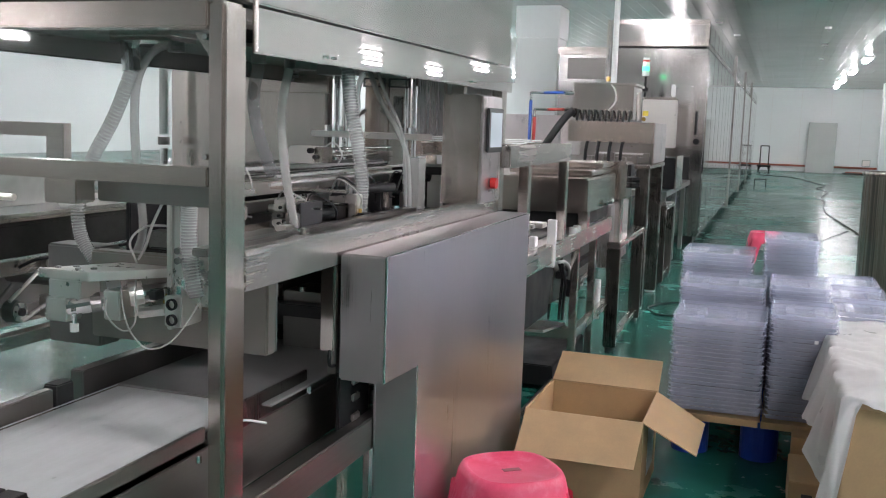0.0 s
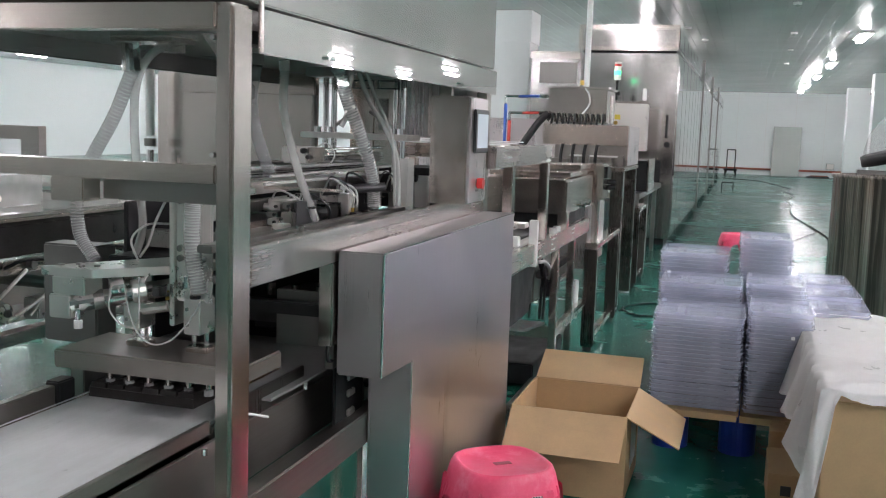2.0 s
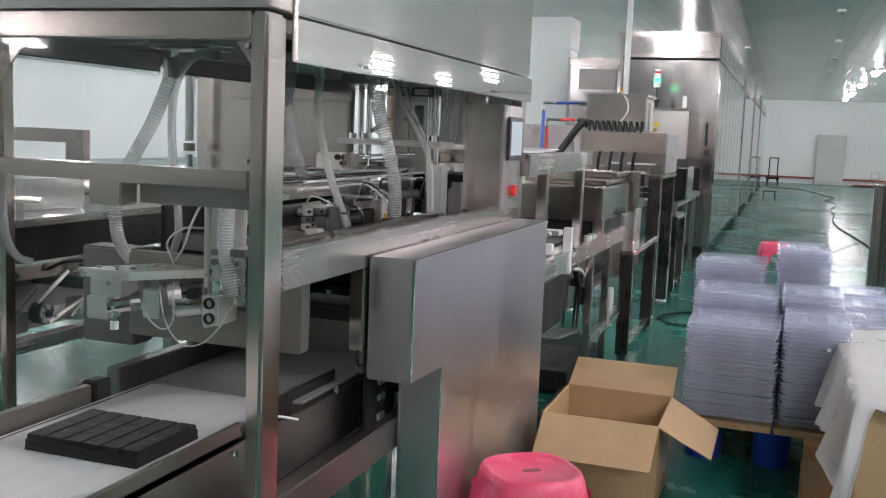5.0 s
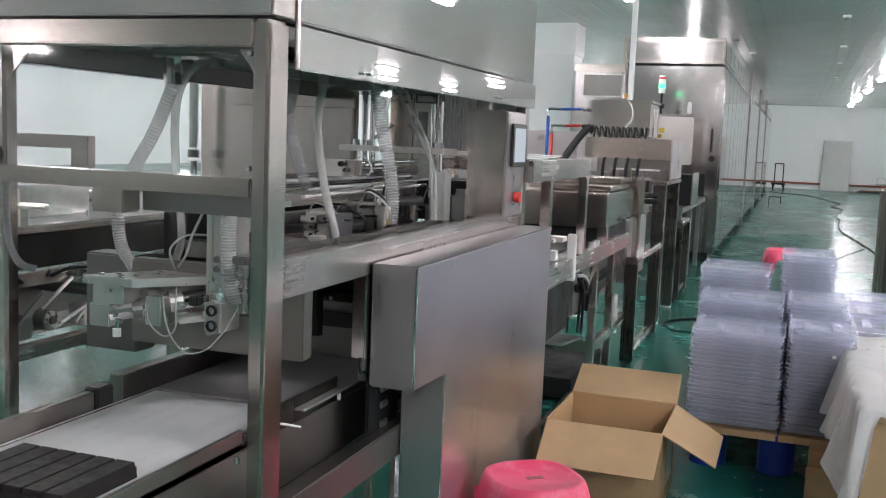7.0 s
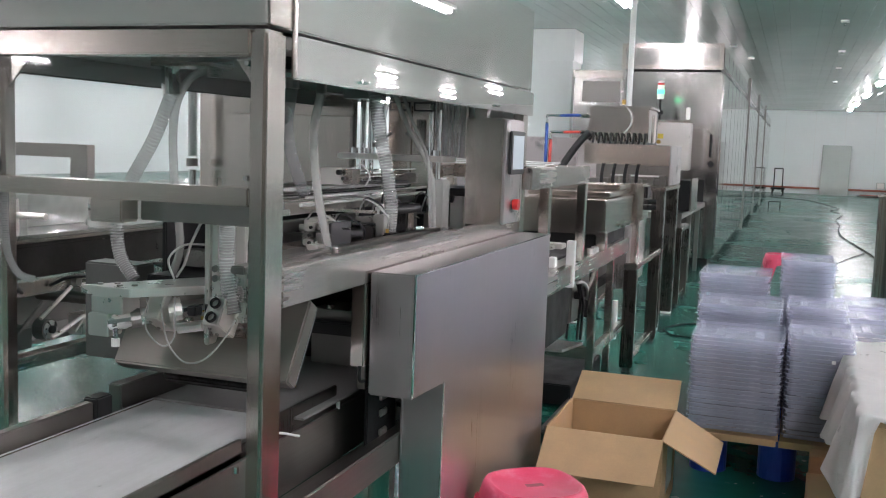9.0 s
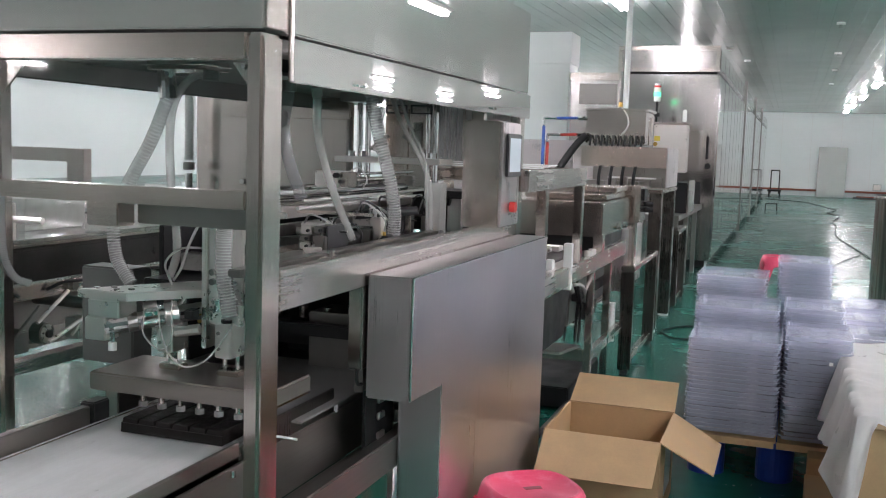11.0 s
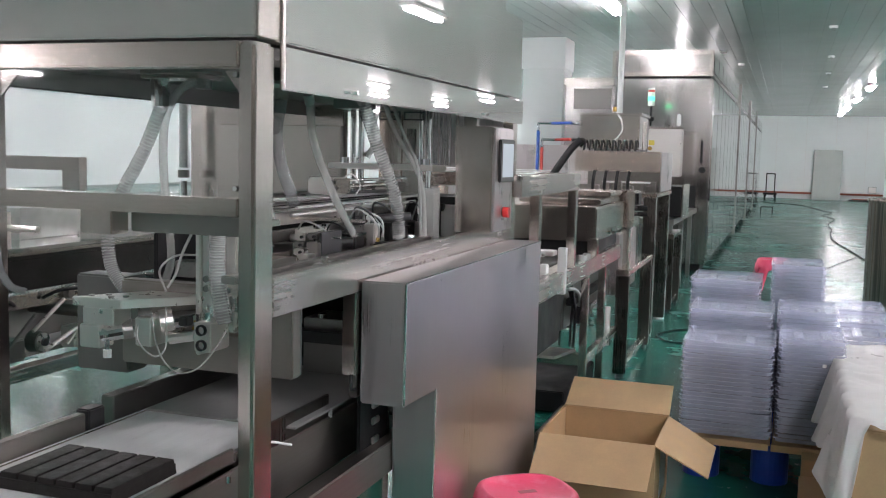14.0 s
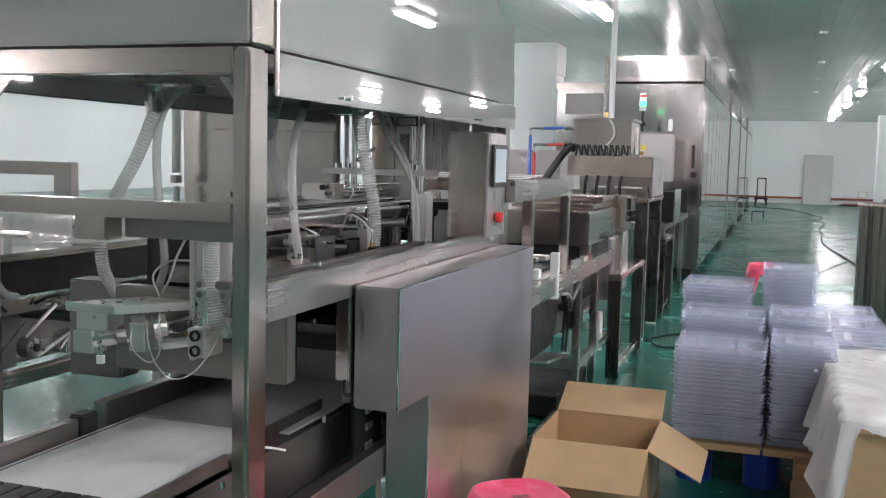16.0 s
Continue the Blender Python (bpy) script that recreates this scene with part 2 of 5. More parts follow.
def part(name, bm, material, parent=None, label="", bevel=0.0, smooth=False):
    """Links a bmesh, built in the place's own coordinates, as one mesh object under a thing or a part."""
    if bevel:
        bmesh.ops.bevel(bm, geom=list(bm.edges), offset=bevel, segments=2, affect="EDGES", clamp_overlap=True)
    if parent is not None:
        bmesh.ops.translate(bm, vec=-ORIGIN.get(parent, Vector()), verts=bm.verts)
    bmesh.ops.recalc_face_normals(bm, faces=bm.faces)
    me = bpy.data.meshes.new(name)
    bm.to_mesh(me)
    bm.free()
    me.materials.append(material)
    if smooth:
        me.polygons.foreach_set("use_smooth", [True] * len(me.polygons))
    ob = new(name, me)
    if parent is not None:
        ob.parent = parent
        ORIGIN[ob] = ORIGIN.get(parent, Vector())
    if label:
        ob["label"] = label
    return ob


def thing(name, at, label, category, group="", kind=""):
    ob = new(name)
    ob.empty_display_size = 0.05
    ob.location = at
    ORIGIN[ob] = Vector(at)
    return tagged(ob, label, category, group, kind)


def box(name, dims, material, parent=None, label="", bevel=0.003):
    bm = bmesh.new()
    bx(bm, *dims)
    return part(name, bm, material, parent, label, bevel)


def rod(name, p0, p1, r, material, parent=None, label="", seg=16):
    bm = bmesh.new()
    cyl(bm, p0, p1, r, seg)
    return part(name, bm, material, parent, label, smooth=False)


def hose(name, pts, r, material, parent=None, label="", ribbed=False, n=10):
    bm = bmesh.new()
    if ribbed:
        # each turn of the spiral: a milky ridge of two rings and a clear valley of two
        tube(bm, pts, r, 12, n, lambda i: r * (1.0 if i % 4 < 2 else 0.945))
        for k, f in enumerate(bm.faces):
            f.material_index = 0 if (k // 12) % 4 == 0 else 1
    else:
        tube(bm, pts, r, 8, n)
    ob = part(name, bm, material, parent, label, smooth=True)
    if ribbed:
        ob.data.materials.append(HOSE_VALLEY)
    return ob


def structure(name, dims, material, label, bevel=0.0):
    bm = bmesh.new()
    bx(bm, *dims)
    return tagged(part(name, bm, material, None, "", bevel), label, "", "", "structure")


# ---------------------------------------------------------------- hall
X0, X1, Y0, Y1, ZC = -23.5, 14.3, -22.0, 41.4, 3.4
tagged(structure("floor", (X0 - 0.2, X1 + 0.2, Y0 - 0.2, Y1 + 0.2, -0.2, 0.0), FLOOR, "glossy green epoxy factory floor with scuffs"), category="floor")
tagged(structure("wall_north", (X0, X1, Y1, Y1 + 0.2, 0, ZC), WHITE_WALL, "white sandwich panel wall at the end of the hall"), category="wall")
tagged(structure("wall_south", (X0, X1, Y0 - 0.2, Y0, 0, ZC), WHITE_WALL, "white sandwich panel wall"), category="wall")
tagged(structure("wall_west", (X0 - 0.2, X0, Y0, Y1, 0, ZC), WHITE_WALL, "white sandwich panel wall along the hall"), category="wall")
tagged(structure("wall_east", (X1, X1 + 0.2, Y0, Y1, 0, ZC), WHITE_WALL, "white sandwich panel wall along the hall"), category="wall")


def ceiling():
    bm = bmesh.new()
    bx(bm, X0 - 0.2, X1 + 0.2, Y0 - 0.2, Y1 + 0.2, ZC + 0.012, ZC + 0.2)
    x = X0
    while x < X1:
        bx(bm, x + 0.002, x + 0.198, Y0, Y1, ZC, ZC + 0.012)
        x += 0.20
    tagged(part("ceiling", bm, CEIL), "greenish grey metal strip ceiling, glossy", "ceiling", "", "structure")


ceiling()


def ceiling_lamp():
    lamp = thing("ceiling_lamp", (0, 0, ZC), "white double tube lamp fixed to the ceiling, lit", "lamp", "ceiling lamps")
    box("housing", (-0.12, 0.12, -0.62, 0.62, ZC - 0.045, ZC - 0.002), WHITE_PAINT, lamp, bevel=0.006)
    for s in (-0.035, 0.035):
        bm = bmesh.new()
        cyl(bm, (s, -0.59, ZC - 0.075), (s, 0.59, ZC - 0.075), 0.027, 10)
        part("tube", bm, LAMP, lamp, "glowing white tube", smooth=True)
    return lamp


LAMP_ONE = ceiling_lamp()
first = True
# lamps south of y -8 are unseen, added to brighten the steel fronts
ROWS = {2.93: [38.5, 34.5, 29.4, 24.3, 17.4, 7.9, 3.7, -0.6, -4.8, -9.2, -13.6], -1.03: [-12.6, -8.2, 6.0, 10.25, 18.73, 27.2, 35.7]}
for lx in (-4.9, -8.8, -12.7, -16.6, -20.4):
    ROWS[lx] = [-2.2 + 5.25 * k for k in range(9) if not (lx == -12.7 and k == 3)]
for lx, lys in ROWS.items():
    for ly in lys:
        if first:
            LAMP_ONE.location = (lx, ly, ZC)
            first = False
        else:
            copy_thing(LAMP_ONE, pose(lx, ly, ZC))
# rows beyond the columns to the east
# those at x 5.0, 7.6 and 10.8 are unseen, added as fill light
for lx, ly in [(3.55, 10.5)] + [(5.0, -4.84 + 4.24 * k) for k in range(3)] + [(7.6, -5.5 + 5.25 * k) for k in range(4)] + [(10.8, -0.6 + 5.25 * k) for k in range(3)] + [
        (9.7, 23.4), (11.6, 27.9), (10.3, 30.2), (11.7, 34.3), (7.9, 27.7), (8.8, 30.9)]:
    copy_thing(LAMP_ONE, pose(lx, ly, ZC))


for lx, ly in ((-16.3, -16.9), (-17.7, -18.7)):
    copy_thing(LAMP_ONE, pose(lx, ly, ZC))


# ---------------------------------------------------------------- packing machine in front
def packing_machine():
    m = thing("packing_machine", (-0.36, 1.1, 0.0), "stainless steel packing machine with open frame and bright upper hood", "machine")
    # frame
    for x0, x1, y0, y1 in ((-0.043, 0.0, 0.0, 0.092), (-0.90, -0.822, 0.10, 0.15), (-0.043, 0.0, 2.15, 2.24), (-0.868, -0.822, 2.15, 2.24)):
        box("post", (x0, x1, y0, y1, 0.0, 1.66 if y0 > 1 else 1.728), STEEL, m, bevel=0.008)
    box("top_beam", (-0.868, -0.0435, 0.0, 0.06, 1.672, 1.728), STEEL_X, m, bevel=0.004)
    box("lower_beam", (-0.868, -0.0435, 0.002, 0.06, 1.337, 1.378), STEEL_X, m, bevel=0.004)
    box("beam_stub", (-0.474, -0.384, 0.004, 0.07, 1.281, 1.3365), STEEL_X, m, bevel=0.003)
    box("cross_tube", (-0.383, -0.05, 0.075, 0.125, 1.285, 1.332), STEEL_DARK, m)
    box("side_beam", (-0.046, -0.002, 0.093, 2.149, 1.098, 1.192), STEEL_Y, m, bevel=0.004)
    box("side_ledge", (-0.10, -0.047, 0.10, 2.14, 1.150, 1.162), STEEL_DARK, m)
    box("floor_beam", (-0.045, 0.0, 0.093, 2.149, 0.50, 0.60), STEEL_SHADED, m, bevel=0.004)
    # hood
    hood = box("hood", (-0.87, 0.0, 0.0, 2.0, 1.736, 2.27), STEEL_HOOD, m, "bright reflecting steel hood", bevel=0.004)
    box("hood_end", (-0.85, -0.004, 2.004, 2.285, 1.736, 2.08), STEEL_HOOD, m, bevel=0.004)
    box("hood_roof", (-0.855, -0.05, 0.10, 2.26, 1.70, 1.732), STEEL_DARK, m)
    box("corner_strip", (0.0005, 0.006, 0.003, 0.10, 1.738, 2.265), STEEL, m, bevel=0.001)
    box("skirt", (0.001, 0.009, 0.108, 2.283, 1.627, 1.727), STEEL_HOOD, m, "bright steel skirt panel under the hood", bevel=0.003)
    # twin of the near skirt; darker steel carries the shade under the hood
    box("skirt", (-0.868, -0.860, 0.155, 2.283, 1.640, 1.727), STEEL_DARK, m, "steel skirt panel under the hood, darkened for the shade there", bevel=0.002)
    box("skirt_lip", (-0.8595, -0.845, 0.155, 2.283, 1.640, 1.643), DARK, m, bevel=0)
    rod("door_rod", (0.008, 0.112, 1.63), (0.008, 0.112, 2.26), 0.007, STEEL, m)
    for y in (0.49, 1.72):
        for dy in (-0.022, 0.022):
            rod("hinge_bolt", (0.008, y + dy, 1.648), (0.018, y + dy, 1.648), 0.007, CHROME, m, seg=8)
    box("clamp_channel", (-0.07, -0.052, 0.10, 0.75, 1.648, 1.70), STEEL_DARK, m)
    for k in range(4):
        box("clamp_slot", (-0.0515, -0.046, 0.16 + 0.14 * k, 0.25 + 0.14 * k, 1.655, 1.685), BLACK, m, bevel=0.001)
    rod("clamp_pin", (-0.06, 0.115, 1.665), (-0.02, 0.115, 1.665), 0.010, CHROME, m, seg=10)
    # window of the front
    pane = box("front_window", (-0.862, -0.05, 0.030, 0.034, 1.381, 1.669), GLASS, m, "clear front window", bevel=0)
    pane.visible_shadow = False
    for z in (1.40, 1.655):
        rod("window_bolt", (-0.062, 0.02, z), (-0.062, 0.035, z), 0.006, CHROME, m, seg=8)
    bm = bmesh.new()
    for v3 in (((-0.05, 0.04, 1.665), (-0.05, 0.04, 1.60), (-0.10, 0.04, 1.665)), ((-0.822, 0.12, 1.699), (-0.822, 0.12, 1.60), (-0.73, 0.12, 1.699))):
        a = [bm.verts.new(p) for p in v3]
        b = [bm.verts.new((p[0], p[1] + 0.006, p[2])) for p in v3]
        bm.faces.new(a), bm.faces.new(b[::-1])
        for i in range(3):
            bm.faces.new((a[i], b[i], b[(i + 1) % 3], a[(i + 1) % 3]))
    part("gusset", bm, STEEL, m)
    # hood underside: duct and hose sockets
    box("duct", (-0.57, -0.36, 0.34, 0.48, 1.675, 1.70), STEEL, m, bevel=0.02)
    rod("hose_socket", (-0.524, 0.40, 1.60), (-0.529, 0.40, 1.69), 0.026, CHROME, m)
    rod("hose_socket", (-0.40, 0.42, 1.65), (-0.40, 0.42, 1.70), 0.022, STEEL_DARK, m)
    # cabinet panels at the back
    box("back_panel", (-1.495, -0.725, 2.0, 2.06, 1.20, 1.69), STEEL_BACK, m, "satin steel back panel", bevel=0.006)
    box("back_panel", (-0.66, -0.445, 2.255, 2.28, 1.20, 1.729), STEEL_BACK, m, bevel=0.004)
    box("back_panel", (-0.435, -0.06, 2.25, 2.275, 1.435, 1.729), STEEL_SOFT, m, bevel=0.004)
    box("panel_strip", (-0.285, -0.272, 2.240, 2.249, 1.44, 1.70), STEEL, m, bevel=0.002)
    box("panel_strip", (-0.56, -0.545, 2.245, 2.254, 1.30, 1.66), STEEL, m, bevel=0.002)
    box("panel_strip", (-0.52, -0.48, 2.245, 2.254, 1.46, 1.60), STEEL_DARK, m, bevel=0.002)
    box("back_channel", (-1.34, -0.70, 1.96, 1.998, 1.60, 1.66), STEEL_X, m, bevel=0.004)
    rod("drain_pipe", (-1.465, 1.9, 1.40), (-1.465, 1.9, 1.72), 0.020, WHITE_PAINT, m, "white vertical pipe", seg=14)
    rod("pipe_union", (-1.465, 1.9, 1.355), (-1.465, 1.9, 1.39), 0.026, STEEL_DARK, m, seg=14)
    rod("pipe_tail", (-1.465, 1.9, 1.20), (-1.465, 1.9, 1.34), 0.016, CHROME, m, seg=12)
    rod("post_knob", (-0.845, 0.099, 1.40), (-0.845, 0.075, 1.40), 0.020, BLACK, m, "black knob", seg=16)
    box("back_edge", (-0.722, -0.705, 1.97, 2.0, 1.20, 1.60), STEEL_DARK, m)
    return m


def lift_unit():
    u = thing("lifting_unit", (-0.33, 1.6, 1.0), "chrome guide columns with a steel lifting plate inside the machine", "mechanism")
    for x in (-0.49, -0.455, -0.205, -0.175):
        rod("guide_column", (x, 1.6, 1.12), (x, 1.6, 1.672), 0.011, CHROME, u)
    box("lifting_plate", (-0.56, -0.13, 1.52, 1.68, 1.425, 1.447), ALU, u, bevel=0.004)
    for x in (-0.50, -0.45, -0.21, -0.165):
        rod("column_nut", (x, 1.55, 1.447), (x, 1.55, 1.468), 0.014, CHROME, u, seg=6)
    for k in range(2):
        rod("lifting_arm", (-0.47 + 0.27 * k, 1.6, 1.46), (-0.37 + 0.06 * k, 1.6, 1.53), 0.007, STEEL_DARK, u, seg=8)
    box("head_block", (-0.55, -0.42, 1.54, 1.66, 1.655, 1.69), STEEL_DARK, u)
    box("head_block", (-0.24, -0.13, 1.54, 1.66, 1.655, 1.69), STEEL_DARK, u)
    box("guard", (-0.165, -0.125, 1.52, 1.60, 1.12, 1.36), HOSE, u, "clear acrylic guard", bevel=0.004)
    for k in range(2):
        bm = bmesh.new()
        x0 = -0.36 + 0.10 * k
        for d in ((x0, x0 + 0.085, 1.545, 1.555, 1.640, 1.645), (x0, x0 + 0.085, 1.545, 1.555, 1.612, 1.617), (x0, x0 + 0.005, 1.545, 1.555, 1.612, 1.645), (x0 + 0.08, x0 + 0.085, 1.545, 1.555, 1.612, 1.645)):
            bx(bm, *d)
        part("window_frame", bm, DARK, u)
    return u


def actuators():
    a = thing("linear_actuator", (-0.40, 1.3, 1.2), "aluminium linear actuators with chrome rods inside the machine", "mechanism")
    box("actuator_body", (-0.405, -0.312, 1.05, 1.15, 1.346, 1.401), ALU, a, bevel=0.006)
    box("actuator_end", (-0.311, -0.278, 1.05, 1.12, 1.350, 1.400), STEEL, a, bevel=0.003)
    rod("end_cap", (-0.318, 1.049, 1.388), (-0.318, 1.03, 1.388), 0.009, BLACK, a, seg=12)
    rod("end_cap", (-0.303, 1.049, 1.368), (-0.303, 1.035, 1.368), 0.007, DARK, a, seg=12)
    rod("piston_rod", (-0.30, 1.1, 1.392), (-0.19, 1.4, 1.401), 0.005, CHROME, a)
    rod("cylinder", (-0.30, 1.1, 1.372), (-0.23, 1.4, 1.378), 0.008, STEEL, a)
    box("cylinder_saddle", (-0.30, -0.18, 1.38, 1.41, 1.352, 1.386), STEEL_DARK, a, bevel=0.003)
    rod("cylinder", (-0.29, 1.12, 1.352), (-0.20, 1.42, 1.355), 0.006, DARK, a)
    hose("cable", [(-0.29, 1.08, 1.40), (-0.26, 1.09, 1.415), (-0.235, 1.1, 1.38), (-0.25, 1.1, 1.345)], 0.0025, AIR_LINE, a, n=6)
    for z, r in ((1.318, 0.010), (1.300, 0.008)):
        rod("long_rod", (-0.45, 0.76, z), (-0.45, 2.0, z), r, CHROME, a)
    box("rail", (-0.48, -0.43, 0.78, 2.0, 1.245, 1.285), ALU, a, bevel=0.004)
    box("rail_under", (-0.475, -0.435, 0.80, 2.0, 1.19, 1.225), STEEL_DARK, a)
    box("rail", (-0.16, -0.12, 0.12, 1.5, 1.165, 1.185), STEEL_DARK, a)
    rod("air_pipe", (-0.42, 0.8, 1.332), (-0.42, 1.9, 1.325), 0.007, HOSE_RIB, a, seg=8)
    for y in (0.55, 0.95, 1.35):
        box("carriage", (-0.40, -0.33, y, y + 0.12, 1.195, 1.235), ALU, a, bevel=0.004)
        for dy in (0.03, 0.09):
            rod("bolt", (-0.335, y + dy, 1.235), (-0.335, y + dy, 1.248), 0.010, CHROME, a, seg=6)
    for x, z, r in ((-0.52, 1.335, 0.009), (-0.56, 1.30, 0.012), (-0.36, 1.285, 0.006), (-0.34, 1.31, 0.005), (-0.50, 1.26, 0.008)):
        rod("thin_rod", (x, 0.85, z), (x, 1.95, z + 0.004), r, CHROME if r > 0.007 else AIR_LINE, a, seg=8)
    for k in range(8):
        y = 0.62 + 0.16 * k
        box("bracket", (-0.22 - 0.05 * (k % 3), -0.18 - 0.05 * (k % 3), y, y + 0.05, 1.165, 1.19 + 0.02 * (k % 4)), (ALU, STEEL_DARK, DARK)[k % 3], a, bevel=0.003)
        rod("set_screw", (-0.2 - 0.05 * (k % 3), y + 0.025, 1.19 + 0.02 * (k % 4)), (-0.2 - 0.05 * (k % 3), y + 0.025, 1.205 + 0.02 * (k % 4)), 0.006, CHROME, a, seg=6)
    box("drip_tray", (-0.30, -0.11, 0.45, 0.74, 1.1605, 1.168), STEEL_SHADED, a, bevel=0.003)
    box("tray_lip", (-0.301, -0.297, 0.45, 0.74, 1.1682, 1.186), STEEL, a, bevel=0.001)
    box("ledge_fitting", (-0.11, -0.06, 0.50, 0.60, 1.1625, 1.18), ALU, a, bevel=0.004)
    rod("ledge_bolt", (-0.085, 0.53, 1.18), (-0.085, 0.53, 1.20), 0.012, CHROME, a, seg=8)
    for k, (x, y, z, h) in enumerate(((-0.325, 0.80, 1.165, 0.020), (-0.325, 0.80, 1.190, 0.016), (-0.32, 0.80, 1.211, 0.024), (-0.275, 0.80, 1.165, 0.022), (-0.275, 0.80, 1.192, 0.018), (-0.278, 0.80, 1.216, 0.020))):
        box("valve_block", (x, x + 0.036, y, y + 0.10, z, z + h), (ALU, STEEL_DARK, ALU, STEEL_SOFT, ALU, STEEL_DARK)[k], a, bevel=0.003)
        rod("valve_knob", (x + 0.026, y, z + h / 2), (x + 0.026, y - 0.008, z + h / 2), 0.005, DARK, a, seg=8)
    box("valve_cover", (-0.236, -0.228, 0.80, 0.95, 1.166, 1.24), DARK, a)
    box("film_scrap", (-0.258, -0.232, 1.20, 1.215, 1.20, 1.272), WHITE_PAINT, a, "white plastic scrap", bevel=0.004)
    hose("cable", [(-0.235, 1.19, 1.27), (-0.215, 1.18, 1.25), (-0.225, 1.18, 1.22), (-0.21, 1.18, 1.195)], 0.005, AIR_LINE, a, n=6)
    box("connector", (-0.225, -0.20, 1.18, 1.21, 1.185, 1.205), BLACK, a, bevel=0.003)
    box("thin_post", (-0.212, -0.194, 1.40, 1.415, 1.162, 1.278), STEEL, a, bevel=0.002)
    rod("post_bolt", (-0.203, 1.395, 1.17), (-0.203, 1.395, 1.19), 0.009, CHROME, a, seg=8)
    box("cross_plate", (-0.62, -0.12, 0.60, 0.66, 1.10, 1.15), STEEL_DARK, a)
    box("cross_plate", (-0.62, -0.12, 1.15, 1.25, 1.11, 1.16), STEEL_DARK, a)
    box("motor", (-0.30, -0.22, 1.42, 1.52, 1.17, 1.25), DARK, a, bevel=0.01)
    rod("motor_cap", (-0.30, 1.06, 1.185), (-0.27, 1.12, 1.185), 0.022, DARK, a)
    box("gear_case", (-0.30, -0.20, 1.10, 1.18, 1.165, 1.215), STEEL_DARK, a, bevel=0.008)
    rod("motor", (-0.34, 1.24, 1.245), (-0.16, 1.38, 1.262), 0.016, DARK, a)
    box("white_bracket", (-0.219, -0.163, 1.88, 1.92, 1.13, 1.282), WHITE_PAINT, a)
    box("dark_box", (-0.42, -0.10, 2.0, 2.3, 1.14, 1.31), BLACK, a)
    rod("sensor", (-0.27, 1.86, 1.285), (-0.20, 1.86, 1.272), 0.016, BLACK, a, seg=10)
    for k, (y0, zz) in enumerate(((1.2, 1.25), (1.28, 1.23), (1.36, 1.26))):
        hose("cable", [(-0.30, y0, zz), (-0.27, y0 - 0.05, zz + 0.05), (-0.23, y0, zz + 0.02), (-0.24, y0 + 0.04, zz - 0.06)], 0.004, (DARK, AIR_LINE, DARK)[k], a, n=6)
    for k, (x, y, z, h) in enumerate(((-0.30, 0.92, 1.10, 0.075), (-0.25, 1.02, 1.10, 0.055), (-0.20, 1.10, 1.10, 0.09), (-0.27, 1.30, 1.10, 0.07), (-0.18, 1.55, 1.10, 0.08), (-0.22, 1.75, 1.10, 0.06))):
        box("black_block", (x, x + 0.05, y, y + 0.06, z, z + h), (BLACK, DARK)[k % 2], a, bevel=0.006)
        rod("brass_fitting", (x + 0.025, y + 0.02, z + h), (x + 0.025, y + 0.02, z + h + 0.014), 0.006, (BRASS, CHROME)[k % 2], a, seg=8)
        hose("air_line", [(x + 0.025, y + 0.02, z + h + 0.012), (x + 0.04, y - 0.02, z + h + 0.06), (x - 0.03, y - 0.03, z + h + 0.09 + 0.01 * k), (x - 0.10, y + 0.05, z + h + 0.05)], 0.003, (AIR_LINE, DARK, AIR_LINE)[k % 3], a, n=8)
    for k, y in enumerate((0.85, 1.05, 1.45, 1.65)):
        rod("small_cylinder", (-0.36, y, 1.215), (-0.25, y + 0.02, 1.218), 0.012, (ALU, CHROME)[k % 2], a, seg=14)
        rod("cylinder_rod", (-0.25, y + 0.02, 1.218), (-0.20, y + 0.03, 1.219), 0.004, CHROME, a, seg=8)
        box("cylinder_foot", (-0.345, -0.32, y - 0.012, y + 0.014, 1.10, 1.205), STEEL, a, bevel=0.002)
    box("slot_plate", (-0.38, -0.30, 0.74, 0.745, 1.095, 1.165), ALU, a, bevel=0.002)
    for z in (1.108, 1.128, 1.148):
        box("slot", (-0.37, -0.31, 0.7385, 0.7395, z, z + 0.009), BLACK, a, bevel=0)
    box("white_tube_rack", (-0.44, -0.16, 0.98, 1.0, 1.262, 1.272), STEEL, a, bevel=0.002)
    hose("cable", [(-0.44, 0.75, 1.30), (-0.46, 0.72, 1.27), (-0.44, 0.74, 1.21), (-0.38, 0.78, 1.19)], 0.003, AIR_LINE, a, n=8)
    hose("cable", [(-0.44, 0.80, 1.31), (-0.40, 0.78, 1.33), (-0.39, 0.80, 1.27), (-0.43, 0.82, 1.25)], 0.003, AIR_LINE, a, n=8)
    return a


